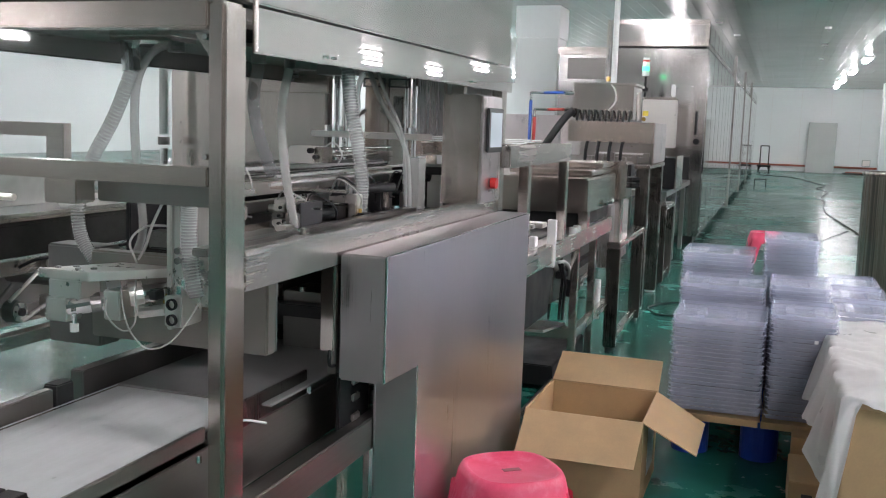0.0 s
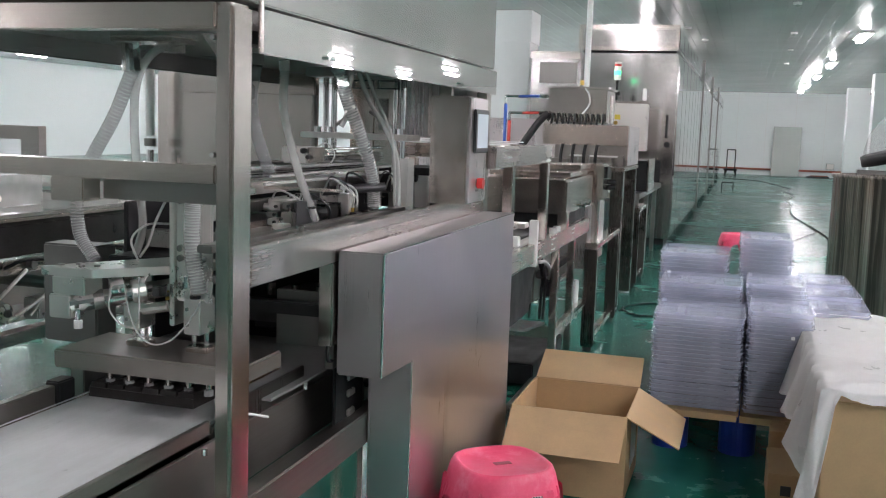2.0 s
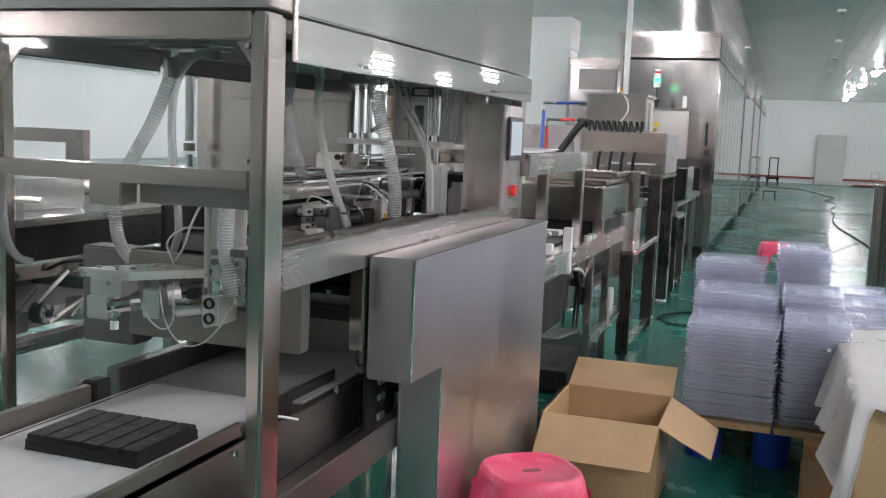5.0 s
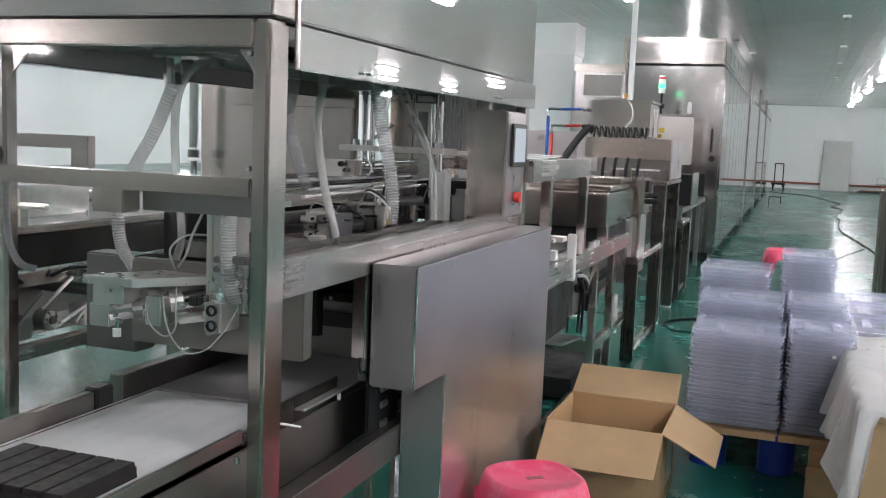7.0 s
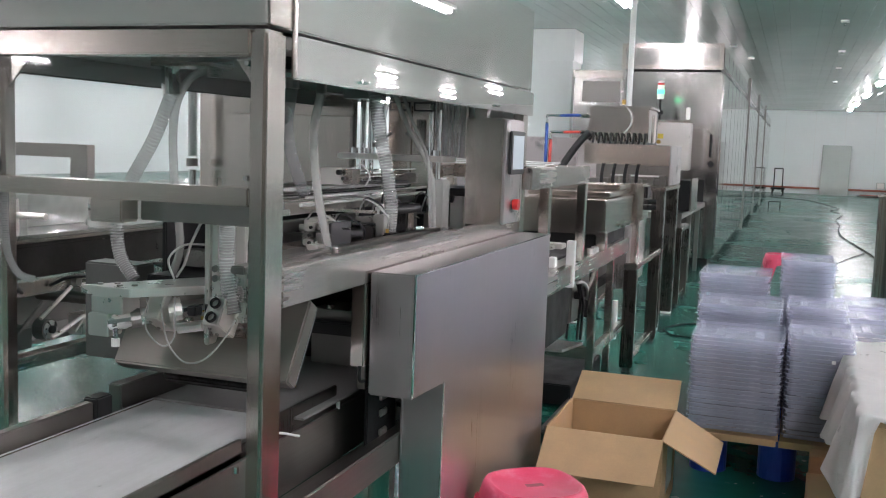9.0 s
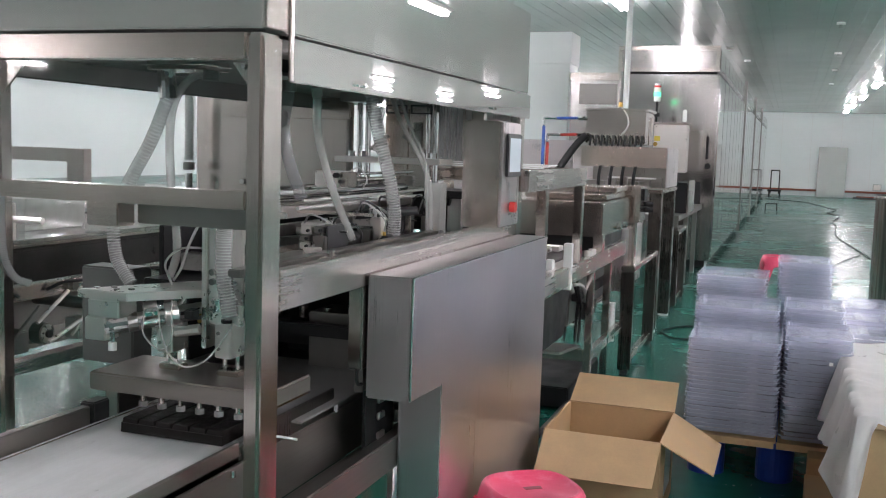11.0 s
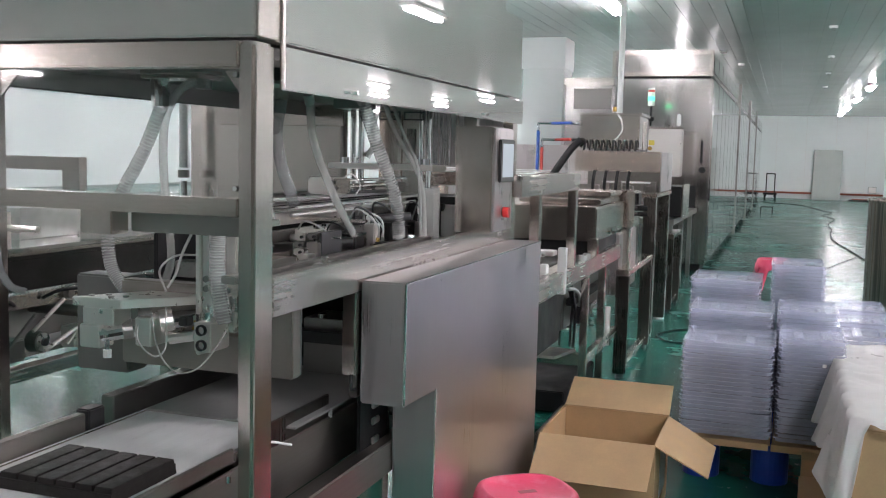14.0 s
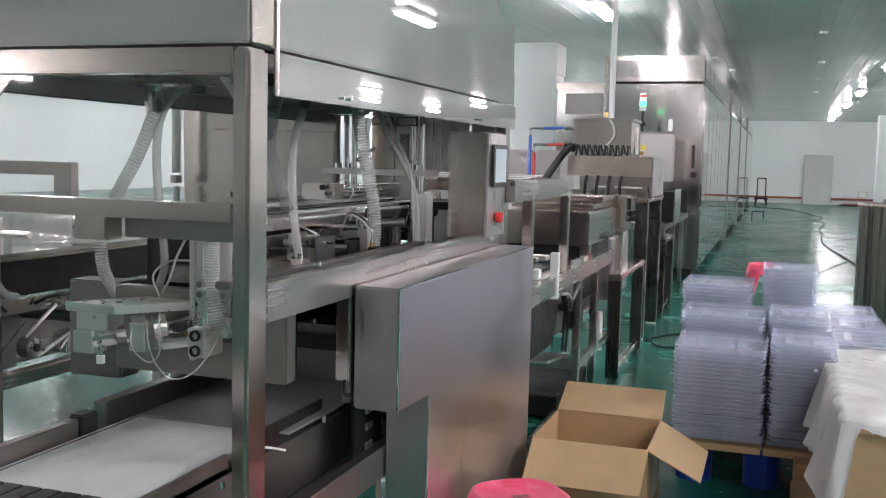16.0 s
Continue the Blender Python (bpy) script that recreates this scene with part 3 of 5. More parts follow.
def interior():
    """Inner trough between the side beams and the transfer shelf below, its shade set in black sheets."""
    t = thing("transfer_table", (-0.36, 1.4, 0.5), "transfer table and guides inside the machine, with black sheets for its shade", "mechanism")
    # black tray and added sheets stand in for the shade in the well
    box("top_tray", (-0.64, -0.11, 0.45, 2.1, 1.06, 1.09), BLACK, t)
    box("shade_side", (-0.66, -0.645, 0.55, 2.1, 1.06, 1.235), BLACK, t)
    box("shade_end", (-0.64, -0.43, 1.98, 1.995, 1.092, 1.24), DARK, t)
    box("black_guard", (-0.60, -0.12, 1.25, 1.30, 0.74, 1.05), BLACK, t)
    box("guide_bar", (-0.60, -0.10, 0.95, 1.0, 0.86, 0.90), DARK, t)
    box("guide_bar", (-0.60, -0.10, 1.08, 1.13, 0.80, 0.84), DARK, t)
    # dark side sheet and pan added to keep the opening in shade
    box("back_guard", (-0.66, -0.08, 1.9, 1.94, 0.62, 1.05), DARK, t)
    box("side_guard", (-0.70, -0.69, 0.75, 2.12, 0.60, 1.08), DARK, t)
    box("shade_pan", (-0.688, -0.10, 1.12, 2.12, 0.60, 0.615), DARK, t)
    box("inner_case", (-0.40, -0.20, 1.02, 1.2, 0.62, 0.93), STEEL_DARK, t, bevel=0.004)
    for k in range(5):
        rod("suction_cup", (-0.52 + 0.09 * k, 1.04, 0.905), (-0.52 + 0.09 * k, 1.04, 0.945), 0.016, STEEL, t, seg=10)
    return t


DARK_RED = plain("moulded_mark", (0.25, 0.05, 0.06), 0.4)
GLASS = pane_glass()
packing_machine()
lift_unit()
actuators()
interior()


def cover_panel():
    p = thing("guard_cover", (0.09, 1.4, 0.0), "large satin stainless guard cover along the machine's side", "machine cover")
    bm = bmesh.new()
    # outline in y and z of the sheet that is folded over the drive
    outline = [(0.585, 0.780), (0.845, 0.780), (0.845, 0.012), (2.155, 0.012), (2.155, 1.131), (0.585, 1.131)]
    a = [bm.verts.new((0.004, y, z)) for y, z in outline]
    b = [bm.verts.new((0.14, y, z)) for y, z in outline]
    bm.faces.new(a), bm.faces.new(b[::-1])
    for i in range(6):
        bm.faces.new((a[i], b[i], b[(i + 1) % 6], a[(i + 1) % 6]))
    part("cover_sheet", bm, STEEL_COVER, p, bevel=0.005)
    # chrome rods added along the corners to draw their edge highlights
    rod("corner_highlight", (0.1385, 0.5865, 0.786), (0.1385, 0.5865, 1.127), 0.0032, CHROME, p, "chrome rod added as the edge highlight", seg=10)
    rod("corner_highlight", (0.1385, 0.8465, 0.016), (0.1385, 0.8465, 0.778), 0.0030, CHROME, p, "chrome rod added as the edge highlight", seg=10)
    rod("top_highlight", (0.1385, 0.59, 1.1295), (0.1385, 2.15, 1.1295), 0.0028, CHROME, p, "chrome rod added as the edge highlight", seg=10)
    box("edge_fold", (0.1405, 0.1425, 0.600, 2.148, 1.118, 1.129), STEEL_COVER, p, bevel=0)
    return p


cover_panel()


def control_box():
    c = thing("control_box", (0.0, 1.85, 1.19), "stainless control box with touch screen and red emergency button", "control box")
    box("case", (-0.09, 0.055, 1.672, 1.935, 1.19, 1.598), STEEL, c, bevel=0.004)
    box("door", (0.0555, 0.066, 1.678, 1.932, 1.195, 1.594), STEEL_SOFT, c, bevel=0.003)
    scr = box("touch_screen", (0.0665, 0.078, 1.715, 1.915, 1.385, 1.552), DARK, c, bevel=0.004)
    box("display", (0.0785, 0.0795, 1.738, 1.892, 1.405, 1.535), SCREEN, scr, "lit pale display", bevel=0)
    rod("button_collar", (0.066, 1.80, 1.268), (0.070, 1.80, 1.268), 0.018, DARK, c, seg=20)
    rod("emergency_button", (0.070, 1.80, 1.268), (0.092, 1.80, 1.268), 0.021, RED_DEEP, c, "red mushroom button", seg=20)
    box("nameplate", (0.0665, 0.068, 1.78, 1.82, 1.236, 1.244), STEEL_DARK, c, bevel=0)
    box("mounting_post", (-0.07, -0.02, 1.70, 1.74, 1.596, 1.70), STEEL, c)
    return c


control_box()


# ---------------------------------------------------------------- discharge conveyor
def conveyor():
    c = thing("discharge_conveyor", (-0.38, 0.0, 0.0), "white belt conveyor with steel side rails under the machine", "conveyor")
    box("belt", (-0.60, -0.155, -1.35, 1.0, 0.722, 0.738), BELT, c, "white belt, slightly soiled", bevel=0.004)
    box("belt_seam", (-0.585, -0.578, -1.34, 0.99, 0.7381, 0.7388), STEEL, c, bevel=0)
    box("bed", (-0.61, -0.14, -1.33, 0.98, 0.66, 0.7215), STEEL_DARK, c)
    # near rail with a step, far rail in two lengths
    box("side_rail", (-0.152, -0.140, -1.35, 0.152, 0.655, 0.752), STEEL_SHADED, c, bevel=0.002)
    box("side_rail", (-0.152, -0.140, 0.156, 0.665, 0.655, 0.735), STEEL_SHADED, c, bevel=0.002)
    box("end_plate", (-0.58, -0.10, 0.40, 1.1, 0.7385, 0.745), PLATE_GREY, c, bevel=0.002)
    box("guide_rail", (-0.1385, -0.13, 0.17, 0.665, 0.7055, 0.776), STEEL_DARK_SHADED, c, bevel=0.002)
    box("side_plate", (-0.138, -0.1295, -1.35, 1.2, 0.545, 0.705), STEEL_SHADED, c, bevel=0.002)
    box("foot_channel", (-0.138, -0.075, -1.35, 1.2, 0.49, 0.542), STEEL_SHADED, c, bevel=0.006)
    box("far_rail", (-0.635, -0.607, -1.35, 0.18, 0.66, 0.782), STEEL_SHADED, c, bevel=0.003)
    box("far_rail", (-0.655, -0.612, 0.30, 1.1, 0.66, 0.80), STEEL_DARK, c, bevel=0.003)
    box("rail_block", (-0.645, -0.60, 0.185, 0.25, 0.70, 0.79), DARK, c, bevel=0.004)
    for y in (-1.1, 0.9):
        for x in (-0.62, -0.15):
            box("leg", (x - 0.02, x + 0.02, y - 0.02, y + 0.02, 0.0, 0.655), STEEL, c)
    for y in (-0.3, 0.06):
        rod("rail_bolt", (-0.10, y, 0.70), (-0.10, y, 0.716), 0.008, CHROME, c, seg=8)
    hose("cable", [(-0.13, 0.19, 0.745), (-0.10, 0.15, 0.745), (-0.07, 0.17, 0.752), (-0.09, 0.24, 0.75), (-0.06, 0.30, 0.73)], 0.0035, WHITE_PAINT, c)
    rod("rail_end", (-0.134, 0.68, 0.70), (-0.134, 0.68, 0.735), 0.008, WHITE_PAINT, c, seg=8)
    box("sensor_post", (-0.135, -0.06, 0.92, 0.97, 0.0, 0.66), STEEL, c)
    box("sensor_plate", (-0.055, -0.045, 0.70, 0.92, 0.56, 0.78), BLACK, c)
    for z in (0.60, 0.66, 0.71):
        box("sensor", (-0.044, -0.034, 0.78, 0.83, z, z + 0.022), ALU, c)
    return c


conveyor()


def flap_guide():
    f = thing("guide_flap", (-0.03, 0.52, 0.82), "folded steel box hanging under the side beam", "bracket")
    box("flap", (-0.044, -0.003, 0.565, 0.582, 0.862, 1.096), STEEL, f, bevel=0.003)
    box("flap_edge", (-0.044, -0.003, 0.5825, 0.70, 0.862, 1.096), STEEL, f, bevel=0.003)
    box("foot", (-0.038, -0.012, 0.60, 0.66, 0.79, 0.8615), STEEL_DARK, f, bevel=0.002)
    hose("cable", [(-0.02, 0.58, 0.87), (-0.01, 0.555, 0.85), (-0.01, 0.56, 0.825), (-0.015, 0.60, 0.815)], 0.005, BLACK, f)
    return f


flap_guide()


# ---------------------------------------------------------------- gripper
def gripper_carrier():
    g = thing("gripper_carrier", (-0.36, 0.2, 1.0), "aluminium arm with pneumatic cylinder carrying the gripper", "mechanism")
    bm = bmesh.new()
    pts = [(-0.598, 0.12), (-0.447, 0.12), (-0.262, 0.34), (-0.262, 0.44), (-0.40, 0.44)]
    a = [bm.verts.new((x, y, 1.082)) for x, y in pts]
    b = [bm.verts.new((x, y, 1.104)) for x, y in pts]
    bm.faces.new(a), bm.faces.new(b[::-1])
    for i in range(len(pts)):
        j = (i + 1) % len(pts)
        bm.faces.new((a[i], b[i], b[j], a[j]))
    part("arm_plate", bm, ALU, g, bevel=0.002)
    for x, y in ((-0.56, 0.15), (-0.50, 0.15), (-0.53, 0.18), (-0.47, 0.17)):
        rod("screw", (x, y, 1.104), (x, y, 1.108), 0.008, STEEL_DARK, g, seg=8)
    box("bearing_block", (-0.57, -0.475, 0.125, 0.20, 1.035, 1.081), ALU, g, bevel=0.003)
    box("bearing_foot", (-0.578, -0.515, 0.122, 0.18, 0.975, 1.034), ALU, g, bevel=0.003)
    rod("cylinder", (-0.530, 0.14, 1.008), (-0.33, 0.31, 1.046), 0.023, CHROME, g)
    rod("cylinder_ring", (-0.487, 0.177, 1.0162), (-0.468, 0.193, 1.0198), 0.0255, STEEL_DARK, g)
    rod("cylinder_ring", (-0.40, 0.214, 1.04), (-0.375, 0.235, 1.045), 0.030, ALU, g)
    rod("shaft", (-0.30, 0.30, 1.06), (-0.08, 0.34, 1.085), 0.011, STEEL_DARK, g)
    rod("grease_nipple", (-0.49, 0.12, 0.975), (-0.49, 0.12, 0.955), 0.011, WHITE_PAINT, g, seg=10)
    rod("grease_nipple_neck", (-0.49, 0.12, 1.0), (-0.49, 0.12, 0.975), 0.006, CHROME, g, seg=8)
    box("side_plate", (-0.31, -0.296, 0.24, 0.43, 0.955, 1.295), ALU, g, bevel=0.003)
    box("front_plate", (-0.295, -0.195, 0.25, 0.262, 1.02, 1.290), ALU, g, bevel=0.003)
    box("top_bracket", (-0.31, -0.15, 0.24, 0.40, 1.29, 1.306), STEEL, g, bevel=0.003)
    for x, z in ((-0.215, 1.13), (-0.215, 1.275), (-0.245, 1.13)):
        rod("bolt_head", (x, 0.25, z), (x, 0.243, z), 0.009, CHROME, g, seg=6)
    box("sensor_head", (-0.335, -0.31, 0.20, 0.235, 1.035, 1.06), DARK, g, bevel=0.003)
    hose("air_line", [(-0.31, 0.24, 1.29), (-0.335, 0.22, 1.22), (-0.37, 0.24, 1.16), (-0.42, 0.28, 1.12)], 0.0035, AIR_LINE, g, "thin white air line")
    hose("cable", [(-0.44, 0.3, 1.105), (-0.46, 0.3, 1.16), (-0.42, 0.31, 1.20), (-0.36, 0.33, 1.205)], 0.003, AIR_LINE, g)
    rod("joint", (-0.455, 0.20, 1.045), (-0.43, 0.222, 1.05), 0.027, CHROME, g)
    for k in range(3):
        rod("screw", (-0.33 + 0.012 * k, 0.27, 1.02), (-0.33 + 0.012 * k, 0.262, 1.02), 0.005, BRASS, g, seg=8)
    for z in (1.13, 1.155, 1.275):
        rod("screw", (-0.28, 0.25, z), (-0.28, 0.240, z), 0.009, STEEL_DARK, g, seg=6)
    box("grey_box", (-1.0, -0.805, 0.62, 0.72, 0.78, 1.085), GREY_MID, g, bevel=0.006)
    for pts, r in (([(-0.43, 0.17, 1.06), (-0.42, 0.15, 1.0), (-0.38, 0.16, 0.96), (-0.345, 0.16, 0.985), (-0.35, 0.17, 1.05), (-0.37, 0.2, 1.08)], 0.005),
                   ([(-0.37, 0.14, 1.07), (-0.35, 0.13, 1.0), (-0.325, 0.13, 0.955), (-0.285, 0.13, 0.932), (-0.24, 0.14, 0.945), (-0.212, 0.17, 0.985), (-0.205, 0.22, 1.03)], 0.005)):
        hose("air_line", pts, 0.0022, AIR_LINE, g, "thin white air line")
    rod("air_fitting", (-0.262, 0.24, 1.055), (-0.262, 0.24, 1.085), 0.008, CHROME, g, seg=8)
    rod("elbow", (-0.36, 0.2, 1.0), (-0.30, 0.22, 1.01), 0.014, ALU, g, seg=10)
    box("valve", (-0.40, -0.37, 0.23, 0.26, 0.985, 1.01), ALU, g, bevel=0.004)
    return g


gripper_carrier()

PLATE_X0, PLATE_X1 = -0.585, -0.06


def gripper_head():
    """Plate built flat round its own centre; suction cups point down."""
    g = thing("suction_gripper", (0, 0, 0), "steel suction plate with small cups, tilting on cylinders", "gripper")
    w = (PLATE_X1 - PLATE_X0) / 2
    box("suction_plate", (-w, w, -0.115, 0.115, -0.024, 0.024), STEEL_PLATE, g, bevel=0.005)
    box("plate_rim", (w + 0.0005, w + 0.002, -0.11, 0.11, -0.023, -0.017), CHROME, g, bevel=0)
    for x in (-0.09, 0.085):
        box("clevis", (x - 0.032, x + 0.032, -0.012, 0.03, 0.0245, 0.040), STEEL, g, bevel=0.003)
        for d in (-0.018, 0.018):
            rod("guide_rod", (x + d, 0.01, 0.040), (x + d, 0.01, 0.075), 0.006, CHROME, g, seg=10)
        blk = box("cylinder_block", (x - 0.024, x + 0.024, -0.032, 0.042, 0.0752, 0.165), ALU, g, bevel=0.003)
        for y in ((-0.014, 0.024) if x > 0 else ()):
            bm = bmesh.new()
            bmesh.ops.create_cone(bm, cap_ends=False, segments=20, radius1=0.014, radius2=0.014, depth=0.010, matrix=pose(x, y, 0.168))
            bmesh.ops.solidify(bm, geom=list(bm.faces), thickness=0.004)
            part("seal_ring", bm, BLACK, blk)
        for z in (0.10, 0.14):
            rod("screw", (x - 0.012, -0.032, z), (x - 0.012, -0.036, z), 0.005, STEEL_DARK, blk, seg=8)
    rod("air_port", (0.085, 0.042, 0.14), (0.085, 0.065, 0.14), 0.007, CHROME, g, seg=8)
    for i in range(6):
        for j in range(3):
            x, y = -0.115 + 0.056 * i, -0.085 + 0.085 * j
            cup = rod("suction_cup", (x, y, -0.0245), (x, y, -0.045), 0.007, STEEL, g, seg=10)
            rod("cup_lip", (x, y, -0.045), (x, y, -0.058), 0.012, HOSE_RIB, cup, seg=10)
    return g


HEAD = gripper_head()


def chocolate_slab():
    """A slab of bars with grooves along x, origin in the middle of its underside."""
    s = thing("chocolate_slab", (0, 0, 0), "dark chocolate slab scored into bars", "chocolate", "chocolate slabs")
    for k in range(6):
        bm = bmesh.new()
        x0 = -0.150 + 0.050 * k
        vs = bx(bm, x0 + 0.0003, x0 + 0.0497, -0.118, 0.118, 0.0, 0.036)
        for v in vs:
            if v.co.z > 0.02:
                v.co.x += 0.0028 if v.co.x < x0 + 0.025 else -0.0028
                v.co.y += 0.008 if v.co.y < 0 else -0.008
        part("bar", bm, CHOC, s, bevel=0.001)
    bm = bmesh.new()
    bx(bm, -0.148, 0.148, -0.116, 0.116, 0.001, 0.024)
    part("base", bm, CHOC, s)
    return s


SLABS = [chocolate_slab()]
for _ in range(2):
    SLABS.append(copy_thing(SLABS[0], pose(0, 0, 0)))


# hoses in the machine
def loose_hose(name, pts, r, label, ribbed=False, mat=None):
    top = pts[0]
    h = thing(name, top, label, "hose")
    hose("hose_wall", pts, r, mat or (HOSE_RIB if ribbed else HOSE), h, ribbed=ribbed, n=54 if ribbed else 8)
    rod("hose_collar", top, (top[0], top[1], top[2] + 0.03), r * 1.15, STEEL_DARK, h, seg=12)
    return h


loose_hose("vacuum_hose", [(-0.523, 0.4, 1.602), (-0.582, 0.4, 1.477), (-0.653, 0.4, 1.364), (-0.70, 0.4, 1.266), (-0.696, 0.4, 1.154), (-0.646, 0.4, 1.08)], 0.019, "clear ribbed vacuum hose hanging from the hood", True)
loose_hose("air_hose", [(-0.408, 0.42, 1.673), (-0.47, 0.42, 1.653), (-0.518, 0.42, 1.588), (-0.532, 0.42, 1.495), (-0.527, 0.42, 1.37), (-0.511, 0.42, 1.245), (-0.508, 0.42, 1.17), (-0.530, 0.42, 1.105)], 0.012, "milky clear air hose hanging from the hood")
loose_hose("vacuum_hose", [(-0.222, 0.215, 1.31), (-0.228, 0.215, 1.25), (-0.226, 0.215, 1.15), (-0.208, 0.215, 1.05)], 0.022, "clear ribbed vacuum hose beside the gripper", True)
SWING_A = loose_hose("air_hose", [(-0.271, 0.8, 1.632), (-0.286, 0.8, 1.504), (-0.257, 0.8, 1.325), (-0.21, 0.8, 1.163)], 0.014, "milky flat air hose hanging in the machine")
SWING_B = loose_hose("vacuum_hose", [(-0.267, 1.2, 1.658), (-0.247, 1.2, 1.53), (-0.216, 1.2, 1.40), (-0.197, 1.2, 1.27), (-0.205, 1.2, 1.15)], 0.024, "clear ribbed vacuum hose hanging in the machine", True)
for d, rr in ((0, 0.010), (0.03, 0.007)):
    loose_hose("air_hose", [(-0.319 + d, 1.5, 1.676), (-0.276 + d, 1.5, 1.573), (-0.2 + d / 2, 1.5, 1.451), (-0.16, 1.5 - d, 1.349), (-0.147 - d / 2, 1.5, 1.14)], rr, "thin clear air hose hanging in the machine")
loose_hose("air_hose", [(-0.26, 0.6, 1.635), (-0.275, 0.6, 1.54), (-0.258, 0.6, 1.444), (-0.225, 0.62, 1.33)], 0.018, "grey clear hose hanging in the machine", False, HOSE_GREY)
loose_hose("vacuum_hose", [(-0.80, 0.08, 1.335), (-0.805, 0.085, 1.25), (-0.80, 0.09, 1.17), (-0.775, 0.10, 1.12), (-0.745, 0.12, 1.105)], 0.011, "grey ribbed hose beside the frame post", True, HOSE_GREY)
loose_hose("air_hose", [(-0.325, 1.46, 1.66), (-0.34, 1.45, 1.59), (-0.33, 1.43, 1.52), (-0.35, 1.42, 1.47)], 0.011, "thin clear air hose hanging in the machine")


# ---------------------------------------------------------------- moulding line behind
def transfer_frame():
    f = thing("overhead_gantry", (-0.2, 2.7, 0.0), "stainless overhead transfer frame with posts along the line", "machine frame")
    box("top_beam", (0.055, 0.10, 1.96, 3.16, 1.32, 1.408), STEEL_Y, f, bevel=0.005)
    box("end_beam", (-0.62, 0.054, 3.11, 3.158, 1.322, 1.406), STEEL_X, f, bevel=0.005)
    box("top_beam", (-0.66, -0.62, 2.29, 3.16, 1.32, 1.408), STEEL_Y, f, bevel=0.005)
    for x0, y0 in ((0.057, 2.27), (0.057, 3.06), (-0.655, 2.47), (-0.655, 3.06)):
        box("post", (x0, x0 + 0.042, y0, y0 + 0.06, 0.92, 1.319), STEEL, f, bevel=0.004)
    for k in range(3):
        box("paper_sheet", (-0.5, 0.03, 2.31 + 0.14 * k, 2.50 + 0.14 * k, 1.4085 + 0.006 * k, 1.4125 + 0.006 * k), WHITE_PAINT, f, "white film sheet", bevel=0)
    return f


def mould_conveyor():
    c = thing("mould_conveyor", (-0.3, 3.5, 0.0), "stainless mould conveyor table with rails and legs", "conveyor")
    for x in (0.045, -0.66):
        box("rail", (x, x + 0.04, 2.29, 4.7, 0.82, 0.915), STEEL_Y, c, bevel=0.004)
        box("low_rail", (x, x + 0.04, 3.615, 4.66, 0.30, 0.36), STEEL_Y, c, bevel=0.004)
        for y in (3.56, 4.10):
            box("leg", (x, x + 0.041, y, y + 0.05, 0.03, 0.819), STEEL, c, bevel=0.004)
            rod("foot", (x + 0.02, y + 0.025, 0.0), (x + 0.02, y + 0.025, 0.03), 0.032, DARK, c)
    box("cross_bar", (-0.619, 0.0445, 3.565, 3.605, 0.30, 0.37), STEEL_X, c, bevel=0.004)
    box("bed", (-0.61, 0.04, 2.3, 4.7, 0.86, 0.90), STEEL_DARK, c)
    box("black_belt", (-0.55, -0.05, 2.3, 4.6, 0.901, 0.915), BLACK, c)
    box("stop_block", (0.05, 0.092, 2.90, 2.94, 0.80, 1.035), WHITE_PAINT, c, "pale stop block", bevel=0.003)
    box("stop_shelf", (-0.06, 0.049, 2.80, 2.90, 1.00, 1.025), ALU, c, bevel=0.003)
    box("stop_foot", (0.0, 0.035, 2.72, 2.78, 0.916, 0.965), WHITE_PAINT, c, bevel=0.004)
    for k in range(3):
        box("clamp", (-0.10, 0.03, 2.50 + 0.09 * k, 2.55 + 0.09 * k, 0.97 + 0.018 * k, 0.99 + 0.018 * k), (ALU, STEEL, ALU)[k], c, bevel=0.003)
    bm = bmesh.new()
    vs = bx(bm, -0.42, 0.03, 3.0, 3.55, 0.385, 0.40)
    for v in vs:
        v.co.z += 0.06 if v.co.y < 3.2 else 0.0
    part("drip_tray", bm, STEEL_SOFT, c)
    bm = bmesh.new()
    vs = bx(bm, -0.50, 0.0, 2.4, 3.38, 0.50, 0.80)
    for v in vs:
        if v.co.y > 3 and v.co.z < 0.6:
            v.co.y -= 0.16
    part("slanted_guard", bm, BLACK, c, "black slanted guard", bevel=0.01)
    for k in range(4):
        rod("fitting", (0.06, 3.5 + 0.12 * k, 0.916), (0.06, 3.5 + 0.12 * k, 0.945), 0.022, ALU, c, seg=10)
    hose("hose", [(0.03, 3.30, 0.775), (0.04, 3.42, 0.76), (0.04, 3.55, 0.71), (0.03, 3.62, 0.64)], 0.010, AIR_LINE, c)
    for k, x in enumerate((-0.06, 0.0, 0.02)):
        hose("cable", [(x, 3.40, 0.80), (x + 0.02, 3.46, 0.70 - 0.03 * k), (x + 0.01, 3.50, 0.58), (x, 3.52, 0.42)], 0.008, BLACK, c, n=6)
    rod("drain_pipe", (0.03, 4.58, 0.24), (0.03, 4.58, 0.50), 0.022, WHITE_PAINT, c, "white plastic drain pipe")
    box("underbody", (-0.58, -0.02, 3.42, 4.6, 0.52, 0.80), STEEL_DARK, c, bevel=0.01)
    box("cable_tray", (-0.015, 0.03, 3.45, 4.5, 0.66, 0.70), BLACK, c)
    box("gear_motor", (-0.015, 0.035, 3.70, 3.95, 0.52, 0.62), BLACK, c, bevel=0.01)
    rod("motor_shaft", (0.0, 3.95, 0.57), (0.0, 4.5, 0.57), 0.012, STEEL, c, seg=8)
